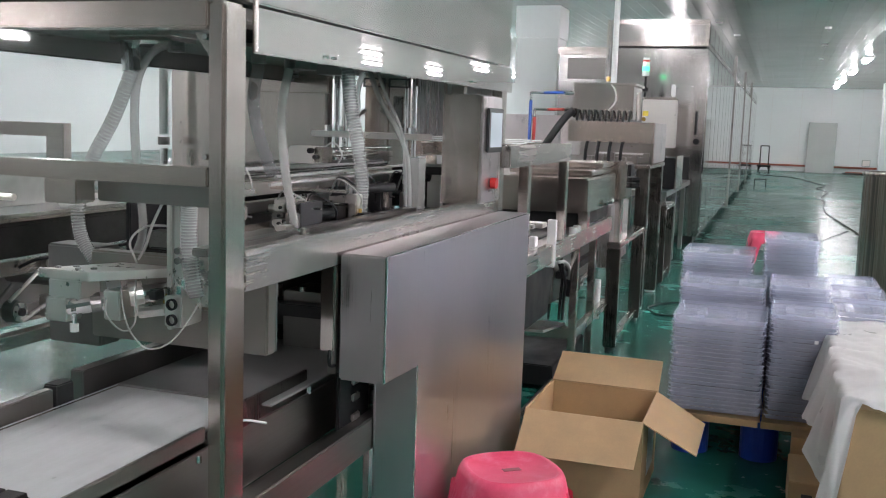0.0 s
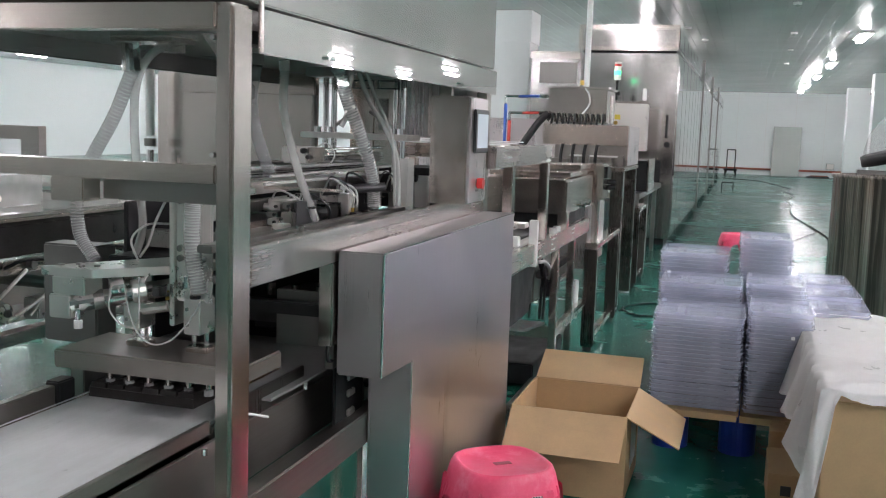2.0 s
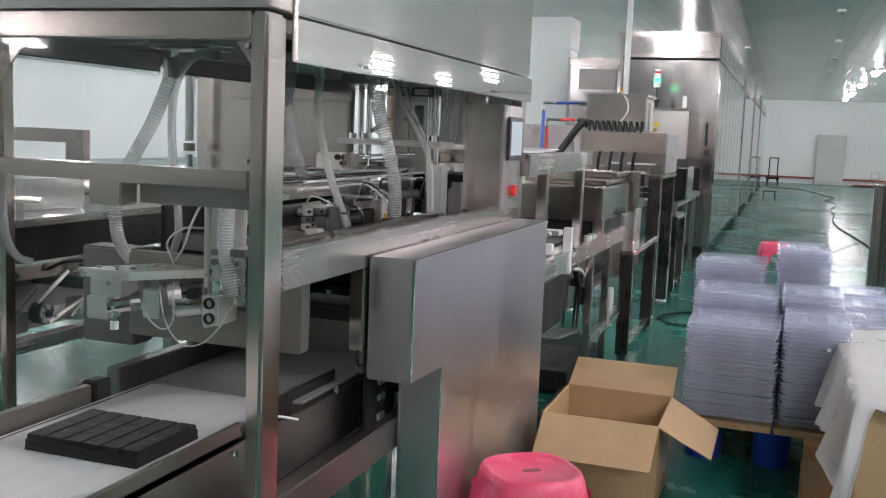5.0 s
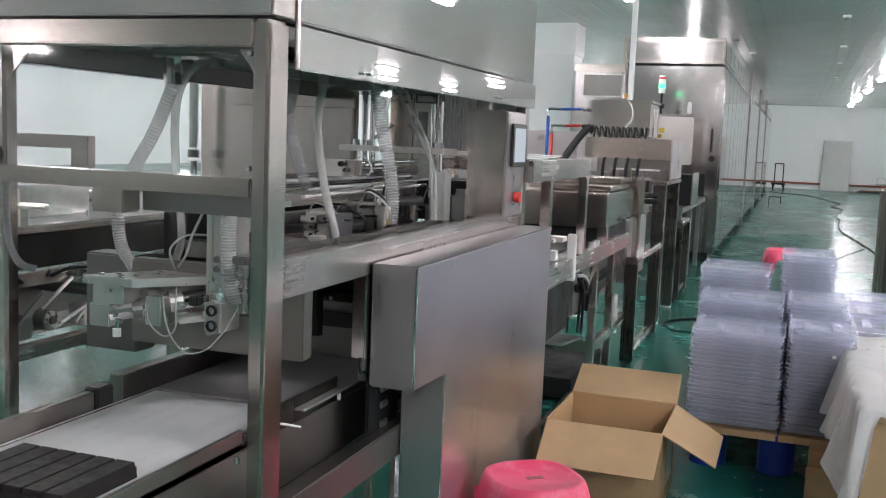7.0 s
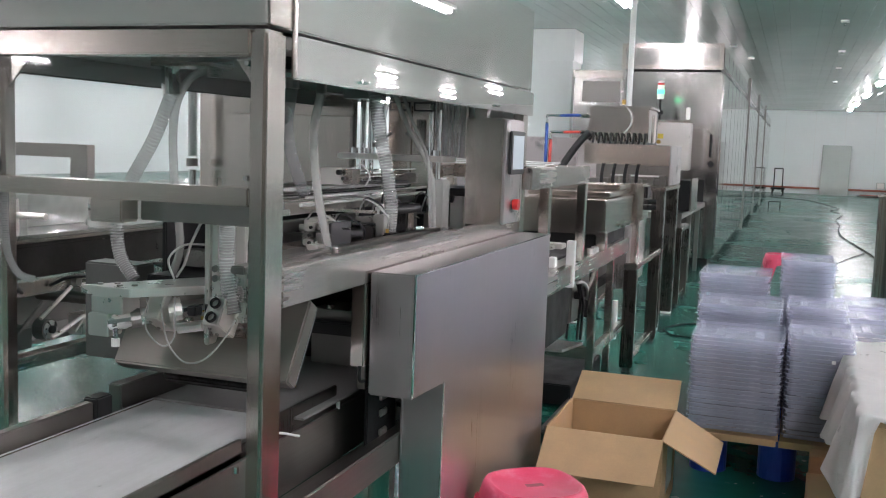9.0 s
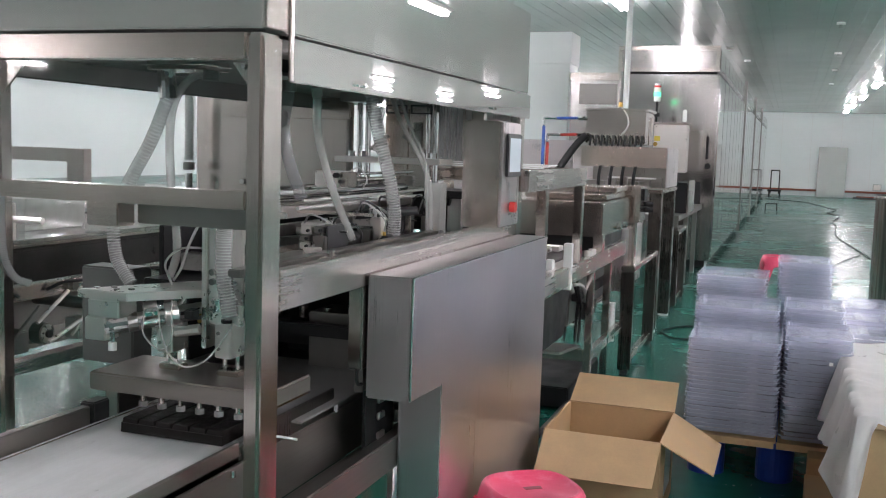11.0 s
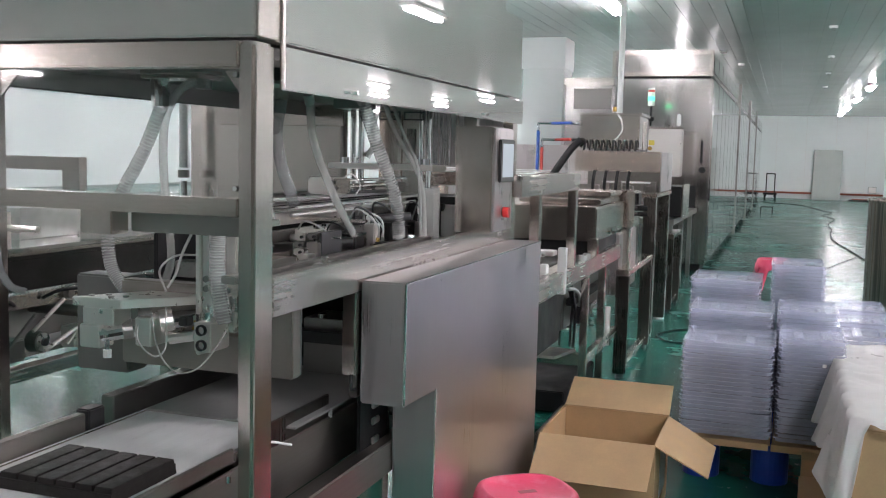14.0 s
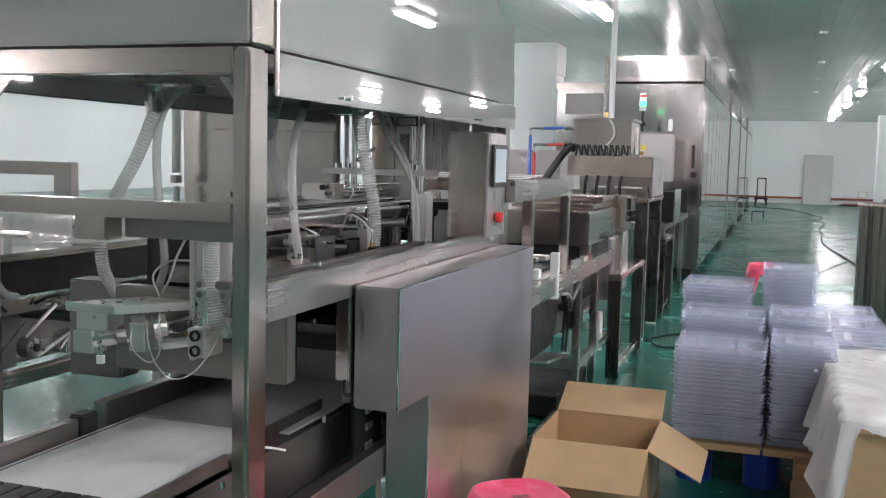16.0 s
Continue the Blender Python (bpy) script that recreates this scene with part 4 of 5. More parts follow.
    box("floor_rail", (-0.03, 0.01, 2.2, 3.5, 0.03, 0.085), STEEL_DARK_SHADED, c, bevel=0.004)
    rod("rail_foot", (-0.01, 2.5, 0.0), (-0.01, 2.5, 0.03), 0.03, DARK, c)
    rod("rail_foot", (-0.01, 3.4, 0.0), (-0.01, 3.4, 0.03), 0.03, DARK, c)
    box("black_base", (-0.60, -0.03, 3.55, 4.5, 0.02, 0.14), BLACK, c, bevel=0.006)
    return c


def hopper_hood():
    h = thing("vibrating_hood", (-0.2, 4.2, 0.92), "stainless box hood over the mould conveyor", "machine cover")
    bm = bmesh.new()
    vs = bx(bm, -0.62, 0.085, 3.75, 4.75, 1.0, 1.2)
    part("hood", bm, STEEL_X, h, bevel=0.01)
    box("lid", (-0.45, 0.06, 4.0, 4.7, 1.206, 1.235), STEEL_X, h, bevel=0.006)
    box("lid_edge", (-0.46, 0.07, 4.3, 4.75, 1.245, 1.275), STEEL, h, bevel=0.006)
    box("skirt", (-0.55, 0.05, 3.80, 4.70, 0.916, 0.999), BLACK, h)
    box("corner_block", (0.045, 0.10, 3.70, 3.78, 0.917, 1.02), STEEL, h)
    rod("latch", (0.09, 4.3, 1.03), (0.11, 4.3, 1.03), 0.02, CHROME, h)
    rod("latch", (0.09, 4.5, 1.03), (0.11, 4.5, 1.03), 0.02, CHROME, h)
    return h


def leg_frame(y0, y1, top, x0=0.03):
    f = thing("leg_frame", (x0 + 0.04, (y0 + y1) / 2, 0.0), "stainless inverted U leg frame beside the line", "machine frame", "leg frames")
    x1 = x0 + 0.085
    # legs are the top bar's steel, coloured darker for their shaded fronts
    box("leg", (x0, x1, y0, y0 + 0.06, 0.03, top - 0.045), STEEL_DARK_SHADED, f, bevel=0.004)
    box("leg", (x0, x1, y1 - 0.06, y1, 0.03, top - 0.045), STEEL_DARK_SHADED, f, bevel=0.004)
    box("top_bar", (x0 - 0.002, x1 + 0.003, y0 - 0.01, y1 + 0.01, top - 0.044, top), STEEL, f, bevel=0.008)
    box("foot_bar", (x0 + 0.02, x1 - 0.02, y0 + 0.0605, y1 - 0.0605, 0.06, 0.10), STEEL_Y, f, bevel=0.004)
    for y in (y0 + 0.03, y1 - 0.03):
        rod("foot", (x0 + 0.042, y, 0.0), (x0 + 0.042, y, 0.03), 0.03, DARK, f)
    return f


def motor_cover():
    c = thing("drive_cover", (0.14, 5.0, 0.0), "stainless drive cover on a post with black knobs", "machine cover")
    box("case", (0.02, 0.14, 4.85, 5.15, 1.02, 1.27), STEEL, c, bevel=0.01)
    box("post", (0.04, 0.10, 4.95, 5.05, 0.0, 1.019), STEEL, c)
    box("shade", (0.141, 0.155, 4.95, 5.1, 1.17, 1.25), BLACK, c)
    for z in (1.10, 1.14):
        rod("knob", (0.14, 5.1, z), (0.19, 5.12, z), 0.018, BLACK, c)
    box("fairing", (-0.05, 0.06, 4.76, 5.6, 0.55, 0.98), STEEL_SOFT, c, bevel=0.01)
    return c


def depositor():
    d = thing("depositor", (-0.3, 7.0, 0.0), "stainless chocolate depositor with heated tank, nozzles and black hoses", "machine")
    for x in (0.0, -0.68):
        for y in (6.35, 7.30):
            box("post", (x, x + 0.10, y, y + 0.12, 0.02, 1.17), STEEL_DARK_SHADED, d, bevel=0.006)
            rod("foot", (x + 0.05, y + 0.06, 0), (x + 0.05, y + 0.06, 0.02), 0.05, WHITE_PAINT, d)
    box("ledge", (-0.68, 0.11, 6.33, 7.44, 1.171, 1.20), STEEL, d, bevel=0.004)
    box("head", (-0.64, 0.095, 6.60, 6.72, 1.375, 1.55), STEEL_X, d, bevel=0.006)
    box("head_side", (0.096, 0.105, 6.60, 7.42, 1.21, 1.548), STEEL_SOFT, d, bevel=0.003)
    box("base_channel", (-0.66, 0.09, 6.8, 6.9, 1.205, 1.25), STEEL_DARK, d)
    box("inner_back", (-0.66, 0.09, 7.3, 7.35, 1.201, 1.374), STEEL_DARK, d)
    box("inner_bar", (-0.45, 0.02, 6.9, 6.95, 1.27, 1.285), WHITE_PAINT, d)
    for k in range(6):
        box("nozzle_block", (-0.5 + 0.1 * k, -0.45 + 0.1 * k, 6.72, 6.8, 1.205, 1.25 + 0.02 * (k % 3)), STEEL_DARK, d, bevel=0.004)
    for k in range(4):
        x = -0.46 + 0.10 * k
        hose("hose", [(x, 6.58, 1.38), (x - 0.01, 6.57, 1.30), (x - 0.015, 6.58, 1.205)], 0.014, BLACK, d, "black hose")
    tank = box("tank", (-0.83, -0.25, 7.7, 8.3, 1.58, 1.90), STEEL, d, bevel=0.01)
    box("tank_rim", (-0.845, -0.23, 7.69, 8.31, 1.901, 1.925), STEEL, tank, bevel=0.004)
    rod("tank_handle", (-0.50, 7.72, 1.94), (-0.50, 7.72, 1.985), 0.02, BRASS, tank, seg=10)
    for k in range(10):
        x = -0.77 + 0.055 * k
        hose("pipe_joint", [(x, 7.66, 1.66), (x + 0.01, 7.62, 1.62), (x + 0.005, 7.6, 1.56)], 0.011, BLACK, d, n=3)
    hose("hose_bundle", [(-0.80, 7.62, 1.66), (-0.88, 7.6, 1.58), (-0.97, 7.55, 1.44), (-1.05, 7.5, 1.30)], 0.036, BLACK, d, "black wrapped hose bundle")
    hose("cable", [(-0.49, 7.72, 1.94), (-0.42, 7.66, 1.85), (-0.41, 7.64, 1.75), (-0.47, 7.62, 1.66)], 0.008, AIR_LINE, d)
    rod("side_pipe", (-0.2, 7.7, 1.58), (-0.2, 7.7, 1.84), 0.02, STEEL, d)
    box("tank_support", (-0.7, -0.35, 7.75, 8.2, 0.9, 1.579), STEEL_DARK, d)
    return d


def water_pipes():
    for z, x0, mat, col in ((1.815, -1.226, PIPE_BLUE, "blue"), (1.655, -1.183, PIPE_RED, "red")):
        p = thing("water_pipe", (x0, 7.6, 0), "%s coated water pipe with steel valve beside the depositor" % col, "pipe", "water pipes")
        hose("riser", [(x0, 7.6, 0.0), (x0, 7.6, 0.8), (x0, 7.6, z - 0.08)], 0.017, mat, p, n=2)
        hose("elbow", [(x0, 7.6, z - 0.08), (x0, 7.6, z - 0.01), (x0 + 0.02, 7.6, z), (x0 + 0.13, 7.6, z)], 0.013, CHROME, p, n=5)
        rod("branch", (x0 + 0.13, 7.6, z), (-0.90, 7.6, z + 0.006), 0.014, mat, p)
        rod("valve", (-0.90, 7.6, z + 0.006), (-0.83, 7.7, z + 0.006), 0.02, CHROME, p)


transfer_frame()
mould_conveyor()
hopper_hood()
leg_frame(4.67, 5.88, 0.745, 0.066)
leg_frame(7.75, 8.50, 0.77)
motor_cover()
depositor()
water_pipes()


def electric_box():
    e = thing("electric_box", (-0.33, 10.5, 0.0), "grey steel electric box on a post before the cooling tunnel", "electric box")
    box("case", (-0.53, -0.13, 10.45, 10.75, 1.28, 1.86), ALU, e, bevel=0.01)
    box("lid", (-0.54, -0.12, 10.43, 10.77, 1.861, 1.89), STEEL, e, bevel=0.004)
    box("base", (-0.4, -0.25, 10.5, 10.7, 0.0, 1.279), STEEL_DARK, e)
    box("lever", (-0.20, -0.15, 10.5, 10.55, 1.90, 2.05), WHITE_PAINT, e, bevel=0.01)
    rod("lamp", (-0.50, 10.44, 1.62), (-0.50, 10.40, 1.62), 0.025, BRASS, e)
    box("warning_sign", (-0.52, -0.45, 10.442, 10.449, 1.66, 1.72), YELLOW, e, "yellow warning sticker")
    b = thing("signal_beacon", (-0.53, 10.6, 1.89), "signal beacon on a black stem, green light lit", "signal lamp")
    rod("stem", (-0.53, 10.6, 1.89), (-0.53, 10.6, 2.15), 0.014, BLACK, b)
    rod("collar", (-0.53, 10.6, 1.96), (-0.53, 10.6, 2.01), 0.04, BLACK, b)
    rod("clear_light", (-0.53, 10.6, 2.15), (-0.53, 10.6, 2.21), 0.042, WHITE_PAINT, b, "white lens")
    rod("green_light", (-0.53, 10.6, 2.2105), (-0.53, 10.6, 2.265), 0.044, GREEN_GLOW, b, "glowing green light")
    rod("amber_light", (-0.53, 10.6, 2.2655), (-0.53, 10.6, 2.32), 0.042, WHITE_PAINT, b, "white lens")
    rod("red_light", (-0.53, 10.6, 2.3205), (-0.53, 10.6, 2.345), 0.042, RED_DEEP, b, "unlit red light")
    rod("cap", (-0.53, 10.6, 2.3455), (-0.53, 10.6, 2.37), 0.036, WHITE_PAINT, b)


YELLOW = plain("yellow_sticker", (0.75, 0.6, 0.1), 0.5)
electric_box()


STEEL_DOOR = steel("bright_door_steel", (0.84, 0.83, 0.82), 0.06, (30, 30, 1), 0.02, 0.06, 0.0)


def cooling_tunnel():
    x0, x1, y0, y1 = -1.15, 0.135, 11.55, 38.0
    t = thing("cooling_tunnel", ((x0 + x1) / 2, (y0 + y1) / 2, 0), "long tall stainless cooling tunnel with door panels along its side", "cooling tunnel")
    box("body", (x0, x1, y0, y1, 0.10, 2.56), STEEL_TUNNEL, t, bevel=0.01)
    box("plinth", (x0 + 0.06, x1 - 0.06, y0 + 0.05, y1 - 0.05, 0.0, 0.099), BLACK, t)
    box("head_box", (x0 - 0.03, x1 - 0.01, y0 - 0.01, y1, 2.60, 2.92), STEEL_TUNNEL, t, bevel=0.01)
    box("gap", (x0 + 0.02, x1 - 0.03, y0 + 0.02, y1, 2.561, 2.599), BLACK, t)
    box("head_frame", (x0 - 0.04, x1, y0 - 0.03, y0 - 0.011, 2.87, 2.93), STEEL, t)
    box("head_frame", (x0 - 0.04, x1, y0 - 0.03, y0 - 0.011, 2.59, 2.645), STEEL, t)
    for xa in (x0 - 0.04, x1 - 0.05):
        box("head_frame", (xa, xa + 0.05, y0 - 0.03, y0 - 0.011, 2.646, 2.869), STEEL, t)
    k, y = 0, y0 + 0.06
    while y < y1 - 0.9:
        box("door_panel", (x1 + 0.001, x1 + 0.022, y, y + 0.86, 0.14, 2.54), STEEL_DOOR, t, bevel=0.006)
        box("head_panel", (x1 - 0.009, x1 + 0.006, y, y + 0.86, 2.64, 2.88), STEEL_MIRROR, t, bevel=0.004)
        k, y = k + 1, y + 0.9
        if k in (8, 14, 20):
            box("joint_strip", (x1 - 0.02, x1 + 0.04, y - 0.02, y + 0.06, 0.0, 3.02), STEEL_DARK, t)
            y += 0.1
    box("front_handle", (0.02, 0.05, y0 - 0.05, y0 - 0.012, 1.45, 1.75), BLACK, t)
    rod("front_lock", (0.05, y0 - 0.03, 1.36), (0.05, y0 - 0.001, 1.36), 0.04, BLACK, t)
    box("front_mouth", (-0.50, -0.02, y0 - 0.015, y0 - 0.001, 0.75, 1.15), BLACK, t)
    c = thing("steel_cabinet", (-1.7, 12.9, 0), "tall stainless cabinet beside the cooling tunnel", "cabinet")
    box("body", (-2.06, -1.36, 12.6, 13.3, 0.0, 2.55), STEEL_TUNNEL, c, bevel=0.01)
    box("top_frame", (-2.08, -1.34, 12.58, 13.32, 2.551, 2.66), STEEL, c, bevel=0.006)
    box("vent_panel", (-1.93, -1.38, 12.585, 12.599, 2.2, 2.5), STEEL_DARK, c)


cooling_tunnel()


def infeed_end():
    f = thing("infeed_table", (-0.2, 9.5, 0), "steel infeed table at the tunnel mouth", "machine frame")
    box("top", (-0.75, 0.02, 8.6, 11.4, 0.80, 0.86), STEEL_DARK, f, bevel=0.004)
    for y in (8.7, 9.8, 10.9):
        for x in (-0.72, -0.05):
            box("leg", (x, x + 0.05, y, y + 0.06, 0.0, 0.799), STEEL_DARK, f)
    box("housing", (-0.2, 0.06, 8.9, 9.6, 0.87, 1.2), BLACK, f, bevel=0.01)
    box("housing_frame", (0.061, 0.075, 8.9, 9.6, 0.86, 1.22), STEEL, f)


infeed_end()

part_wall = thing("steel_partition", (-1.9, 9.1, 0), "low grey steel partition behind the depositor", "partition")
box("panel", (-2.9, -1.22, 9.0, 9.06, 0.05, 1.62), STEEL_SOFT, part_wall, bevel=0.006)
box("foot_rail", (-2.9, -1.22, 8.96, 9.10, 0.0, 0.05), STEEL_DARK, part_wall)
col = thing("column", (-2.7, 14.1, 0), "white square column up to the ceiling", "column", "columns", "structure")
box("shaft", (-3.04, -2.36, 13.8, 14.45, 0.0, 2.9), WHITE_WALL, col, bevel=0.01)
box("head", (-3.06, -2.34, 13.78, 14.47, 2.9, ZC), WHITE_WALL, col, bevel=0.006)
copy_thing(col, pose(4.77, 36.4, 0))
copy_thing(col, pose(4.72, 28.3, 0))

pipe = thing("ceiling_pipe", (-0.7, 9.0, 0), "white vertical pipe from the ceiling", "pipe")
rod("pipe_run", (-0.66, 9.0, 1.2), (-0.66, 9.0, ZC), 0.032, WHITE_PAINT, pipe)

board = thing("wall_panel", (2.65, 41.0, 0), "pale grey sandwich panel leaning on the end wall", "panel")
bm = bmesh.new()
for v in bx(bm, 2.11, 3.19, 40.92, 40.97, 0.0, 2.02):
    v.co.y += 0.37 * v.co.z / 2.02
    v.co.x += 0.035 * v.co.z / 2.02
part("sheet", bm, GREY_DOOR, board, bevel=0.006)
bm = bmesh.new()
for v in bx(bm, 2.095, 2.108, 40.915, 40.975, 0.0, 2.022):
    v.co.y += 0.37 * v.co.z / 2.02
    v.co.x += 0.035 * v.co.z / 2.02
part("edge_profile", bm, STEEL_DARK, board)
plank = thing("plank", (3.9, 40.8, 0), "dark wooden plank lying on the floor by the wall", "plank")
box("board", (3.5, 4.35, 40.7, 40.85, 0.0, 0.05), DARK, plank, bevel=0.004)
box("board_top", (3.62, 4.3, 40.72, 40.82, 0.0505, 0.09), ORANGE, plank, bevel=0.004)
for a, b in ((-3.0, 14.2),):
    tagged(structure("baseboard", (a, b, 41.30, 41.39, 0.20, 0.28), ORANGE, "orange pipe guard along the end wall", 0.01), category="trim")


def sprinkler(x, y):
    s = thing("sprinkler", (x, y, ZC), "small white ceiling sprinkler", "sprinkler", "ceiling sprinklers")
    rod("base", (x, y, ZC - 0.03), (x, y, ZC), 0.06, WHITE_PAINT, s, seg=14)
    rod("nozzle", (x, y, ZC - 0.07), (x, y, ZC - 0.03), 0.025, CHROME, s, seg=10)


for sx, sy in ((1.62, 13.0), (1.75, 17.1), (1.83, 20.6), (1.9, 24.6), (0.15, 18.5), (-0.05, 16.2)):
    sprinkler(sx, sy)


def wall_joints():
    for k in range(33):
        x = X0 + 1.15 * (k + 1)
        if x < X1 - 0.2:
            tagged(structure("trim", (x - 0.012, x + 0.012, Y1 - 0.006, Y1 - 0.001, 0.0, ZC), WHITE_PAINT, "white joint strip between wall panels"), category="trim")


wall_joints()


# cable on the floor, hand truck, red stools
fc = thing("floor_cable", (0.3, 6.4, 0), "short black cable coiled on the floor beside the leg frame", "cable")
hose("cable", [(0.75, 6.25, 0.008), (0.318, 6.16, 0.008), (0.199, 6.28, 0.008), (0.15, 6.45, 0.010), (0.20, 6.62, 0.008), (0.33, 6.80, 0.008), (0.7, 6.95, 0.008)], 0.008, BLACK, fc)
wb = thing("wall_box", (4.4, 41.3, 0.45), "small grey electric box low on the end wall", "electric box")
box("case", (4.25, 4.56, 41.25, 41.395, 0.32, 0.58), GREY_DOOR, wb, bevel=0.01)
box("lid", (4.27, 4.54, 41.235, 41.2495, 0.34, 0.56), ALU, wb, bevel=0.004)
cab = thing("floor_cable", (2.2, 20, 0), "long black cable lying on the floor", "cable")
hose("cable", [(0.25, 36.6, 0.012), (0.6, 35.63, 0.012), (1.5, 34.8, 0.012), (1.97, 32.7, 0.012), (2.25, 30.7, 0.012), (2.44, 29.9, 0.012), (2.33, 28.8, 0.012), (2.13, 27.9, 0.012), (2.3, 26.8, 0.012), (2.36, 25.85, 0.012), (2.2, 24.4, 0.012), (2.11, 23.2, 0.012), (2.13, 21.7, 0.012), (2.06, 20.5, 0.012), (2.02, 18.8, 0.012), (2.08, 17.5, 0.012), (2.18, 16.3, 0.012), (2.31, 14.7, 0.012), (2.36, 13.4, 0.012), (2.5, 12, 0.012)], 0.011, BLACK, cab, n=8)
hose("thin_cable", [(2.24, 15.0, 0.008), (1.9, 13.66, 0.008), (1.72, 12.88, 0.008), (1.5, 12.2, 0.008)], 0.006, BLACK, cab, n=8)


def hand_truck():
    h = thing("hand_truck", (0.52, 39.5, 0), "black steel hand truck standing by the wall", "hand truck")
    for x in (0.36, 0.68):
        rod("upright", (x, 39.5, 0.1), (x, 39.6, 1.02), 0.022, BLACK, h)
    rod("grip", (0.36, 39.6, 1.02), (0.68, 39.6, 1.02), 0.022, BLACK, h)
    box("platform", (0.26, 0.78, 38.9, 39.5, 0.20, 0.27), BLACK, h)
    for x in (0.32, 0.72):
        rod("wheel", (x - 0.03, 39.4, 0.1), (x + 0.03, 39.4, 0.1), 0.10, BLACK, h)
    w = thing("floor_stand", (0.75, 27.5, 0), "low black wire stand on the floor", "stand")
    for x in (0.47, 0.78):
        rod("stand_leg", (x, 27.5, 0), (x, 27.5, 0.21), 0.014, BLACK, w)
    rod("stand_bar", (0.47, 27.5, 0.21), (0.78, 27.5, 0.21), 0.014, BLACK, w)


hand_truck()


def stool(x, y, turn, h, label, mat):
    s = thing("stool", (0, 0, 0), label, "stool", "plastic stools")
    w = 0.176 if h < 0.45 else 0.165
    bm = bmesh.new()
    # seat: rounded square with a raised rim
    n, rings = 40, []
    prof = [(0.74, h - 0.012), (0.77, h - 0.004), (0.82, h), (0.87, h - 0.005), (0.92, h - 0.025), (1.0, h - 0.085)]
    mid = bm.verts.new((0, 0, h - 0.012))
    for f, z in prof:
        ring = []
        for k in range(n):
            a = 2 * math.pi * k / n
            c, si = math.cos(a), math.sin(a)
            q = (abs(c) ** 2.9 + abs(si) ** 2.9) ** (-1 / 2.9)
            ring.append(bm.verts.new((w * f * q * c, w * f * q * si, z)))
        rings.append(ring)
    for k in range(n):
        bm.faces.new((mid, rings[0][k], rings[0][(k + 1) % n]))
    for a, b in zip(rings, rings[1:]):
        for k in range(n):
            bm.faces.new((a[k], a[(k + 1) % n], b[(k + 1) % n], b[k]))
    seat = part("seat", bm, mat, s, smooth=True)
    box("maker_mark", (-0.03, 0.03, -0.012, 0.012, h - 0.0125, h - 0.0105), DARK_RED, seat, bevel=0)
    for sx, sy in ((1, 1), (1, -1), (-1, 1), (-1, -1)):
        bm = bmesh.new()
        t0, t1 = w * 0.70, w * 1.22
        top = [(t0 * sx, (t0 - 0.085) * sy), (t0 * sx + 0.012 * sx, t0 * sy + 0.012 * sy), ((t0 - 0.085) * sx, t0 * sy)]
        lo = [(t1 * sx, (t1 - 0.05) * sy), (t1 * sx, t1 * sy), ((t1 - 0.05) * sx, t1 * sy)]
        mid_ = [((a[0] * 0.6 + b[0] * 0.4), (a[1] * 0.6 + b[1] * 0.4)) for a, b in zip(top, lo)]
        loops = []
        for ring, z in ((top, h - 0.05), (mid_, h * 0.55), (lo, 0.0)):
            inner = [(p[0] - 0.012 * sx, p[1] - 0.012 * sy) for p in ring[::-1]]
            loops.append([bm.verts.new((p[0], p[1], z)) for p in ring + inner])
        for a, b in zip(loops, loops[1:]):
            for k in range(6):
                bm.faces.new((a[k], a[(k + 1) % 6], b[(k + 1) % 6], b[k]))
        bm.faces.new(loops[0]), bm.faces.new(loops[-1][::-1])
        part("leg", bm, mat, s, bevel=0.003)
    for sx, sy in ((1, 0), (-1, 0), (0, 1), (0, -1)):
        bm = bmesh.new()
        # arched apron between two legs
        pts = []
        for k in range(9):
            u = -0.105 + 0.21 * k / 8
            pts.append((u, h - 0.105 - 0.09 * (abs(u) / 0.105) ** 2.5))
        top = [bm.verts.new((u, w * 0.955, h - 0.06)) for u, _ in pts]
        low = [bm.verts.new((u, w * 1.05, z)) for u, z in pts]
        top2 = [bm.verts.new((u, w * 0.955 - 0.006, h - 0.055)) for u, _ in pts]
        low2 = [bm.verts.new((u, w * 1.05 - 0.006, z)) for u, z in pts]
        for k in range(8):
            bm.faces.new((top[k], top[k + 1], low[k + 1], low[k]))
            bm.faces.new((top2[k + 1], top2[k], low2[k], low2[k + 1]))
            bm.faces.new((low[k], low[k + 1], low2[k + 1], low2[k]))
        bmesh.ops.rotate(bm, cent=(0, 0, 0), matrix=Matrix.Rotation(math.atan2(-sx, sy), 3, "Z"), verts=bm.verts)
        ap = part("apron", bm, mat, s)
        if (sx, sy) == (0, -1):
            box("sticker", (0.02, 0.055, -w * 1.05 - 0.004, -w * 1.05 - 0.001, h - 0.095, h - 0.06), STEEL_SOFT, ap, bevel=0)
    s.matrix_basis = pose(x, y, 0, 0, 0, turn)
    return s


stool(0.363, 1.15, 38, 0.40, "pink red plastic stool beside the guard cover", RED)
stool(1.015, 9.1, 8, 0.46, "red plastic stool behind the stacked trays", RED)


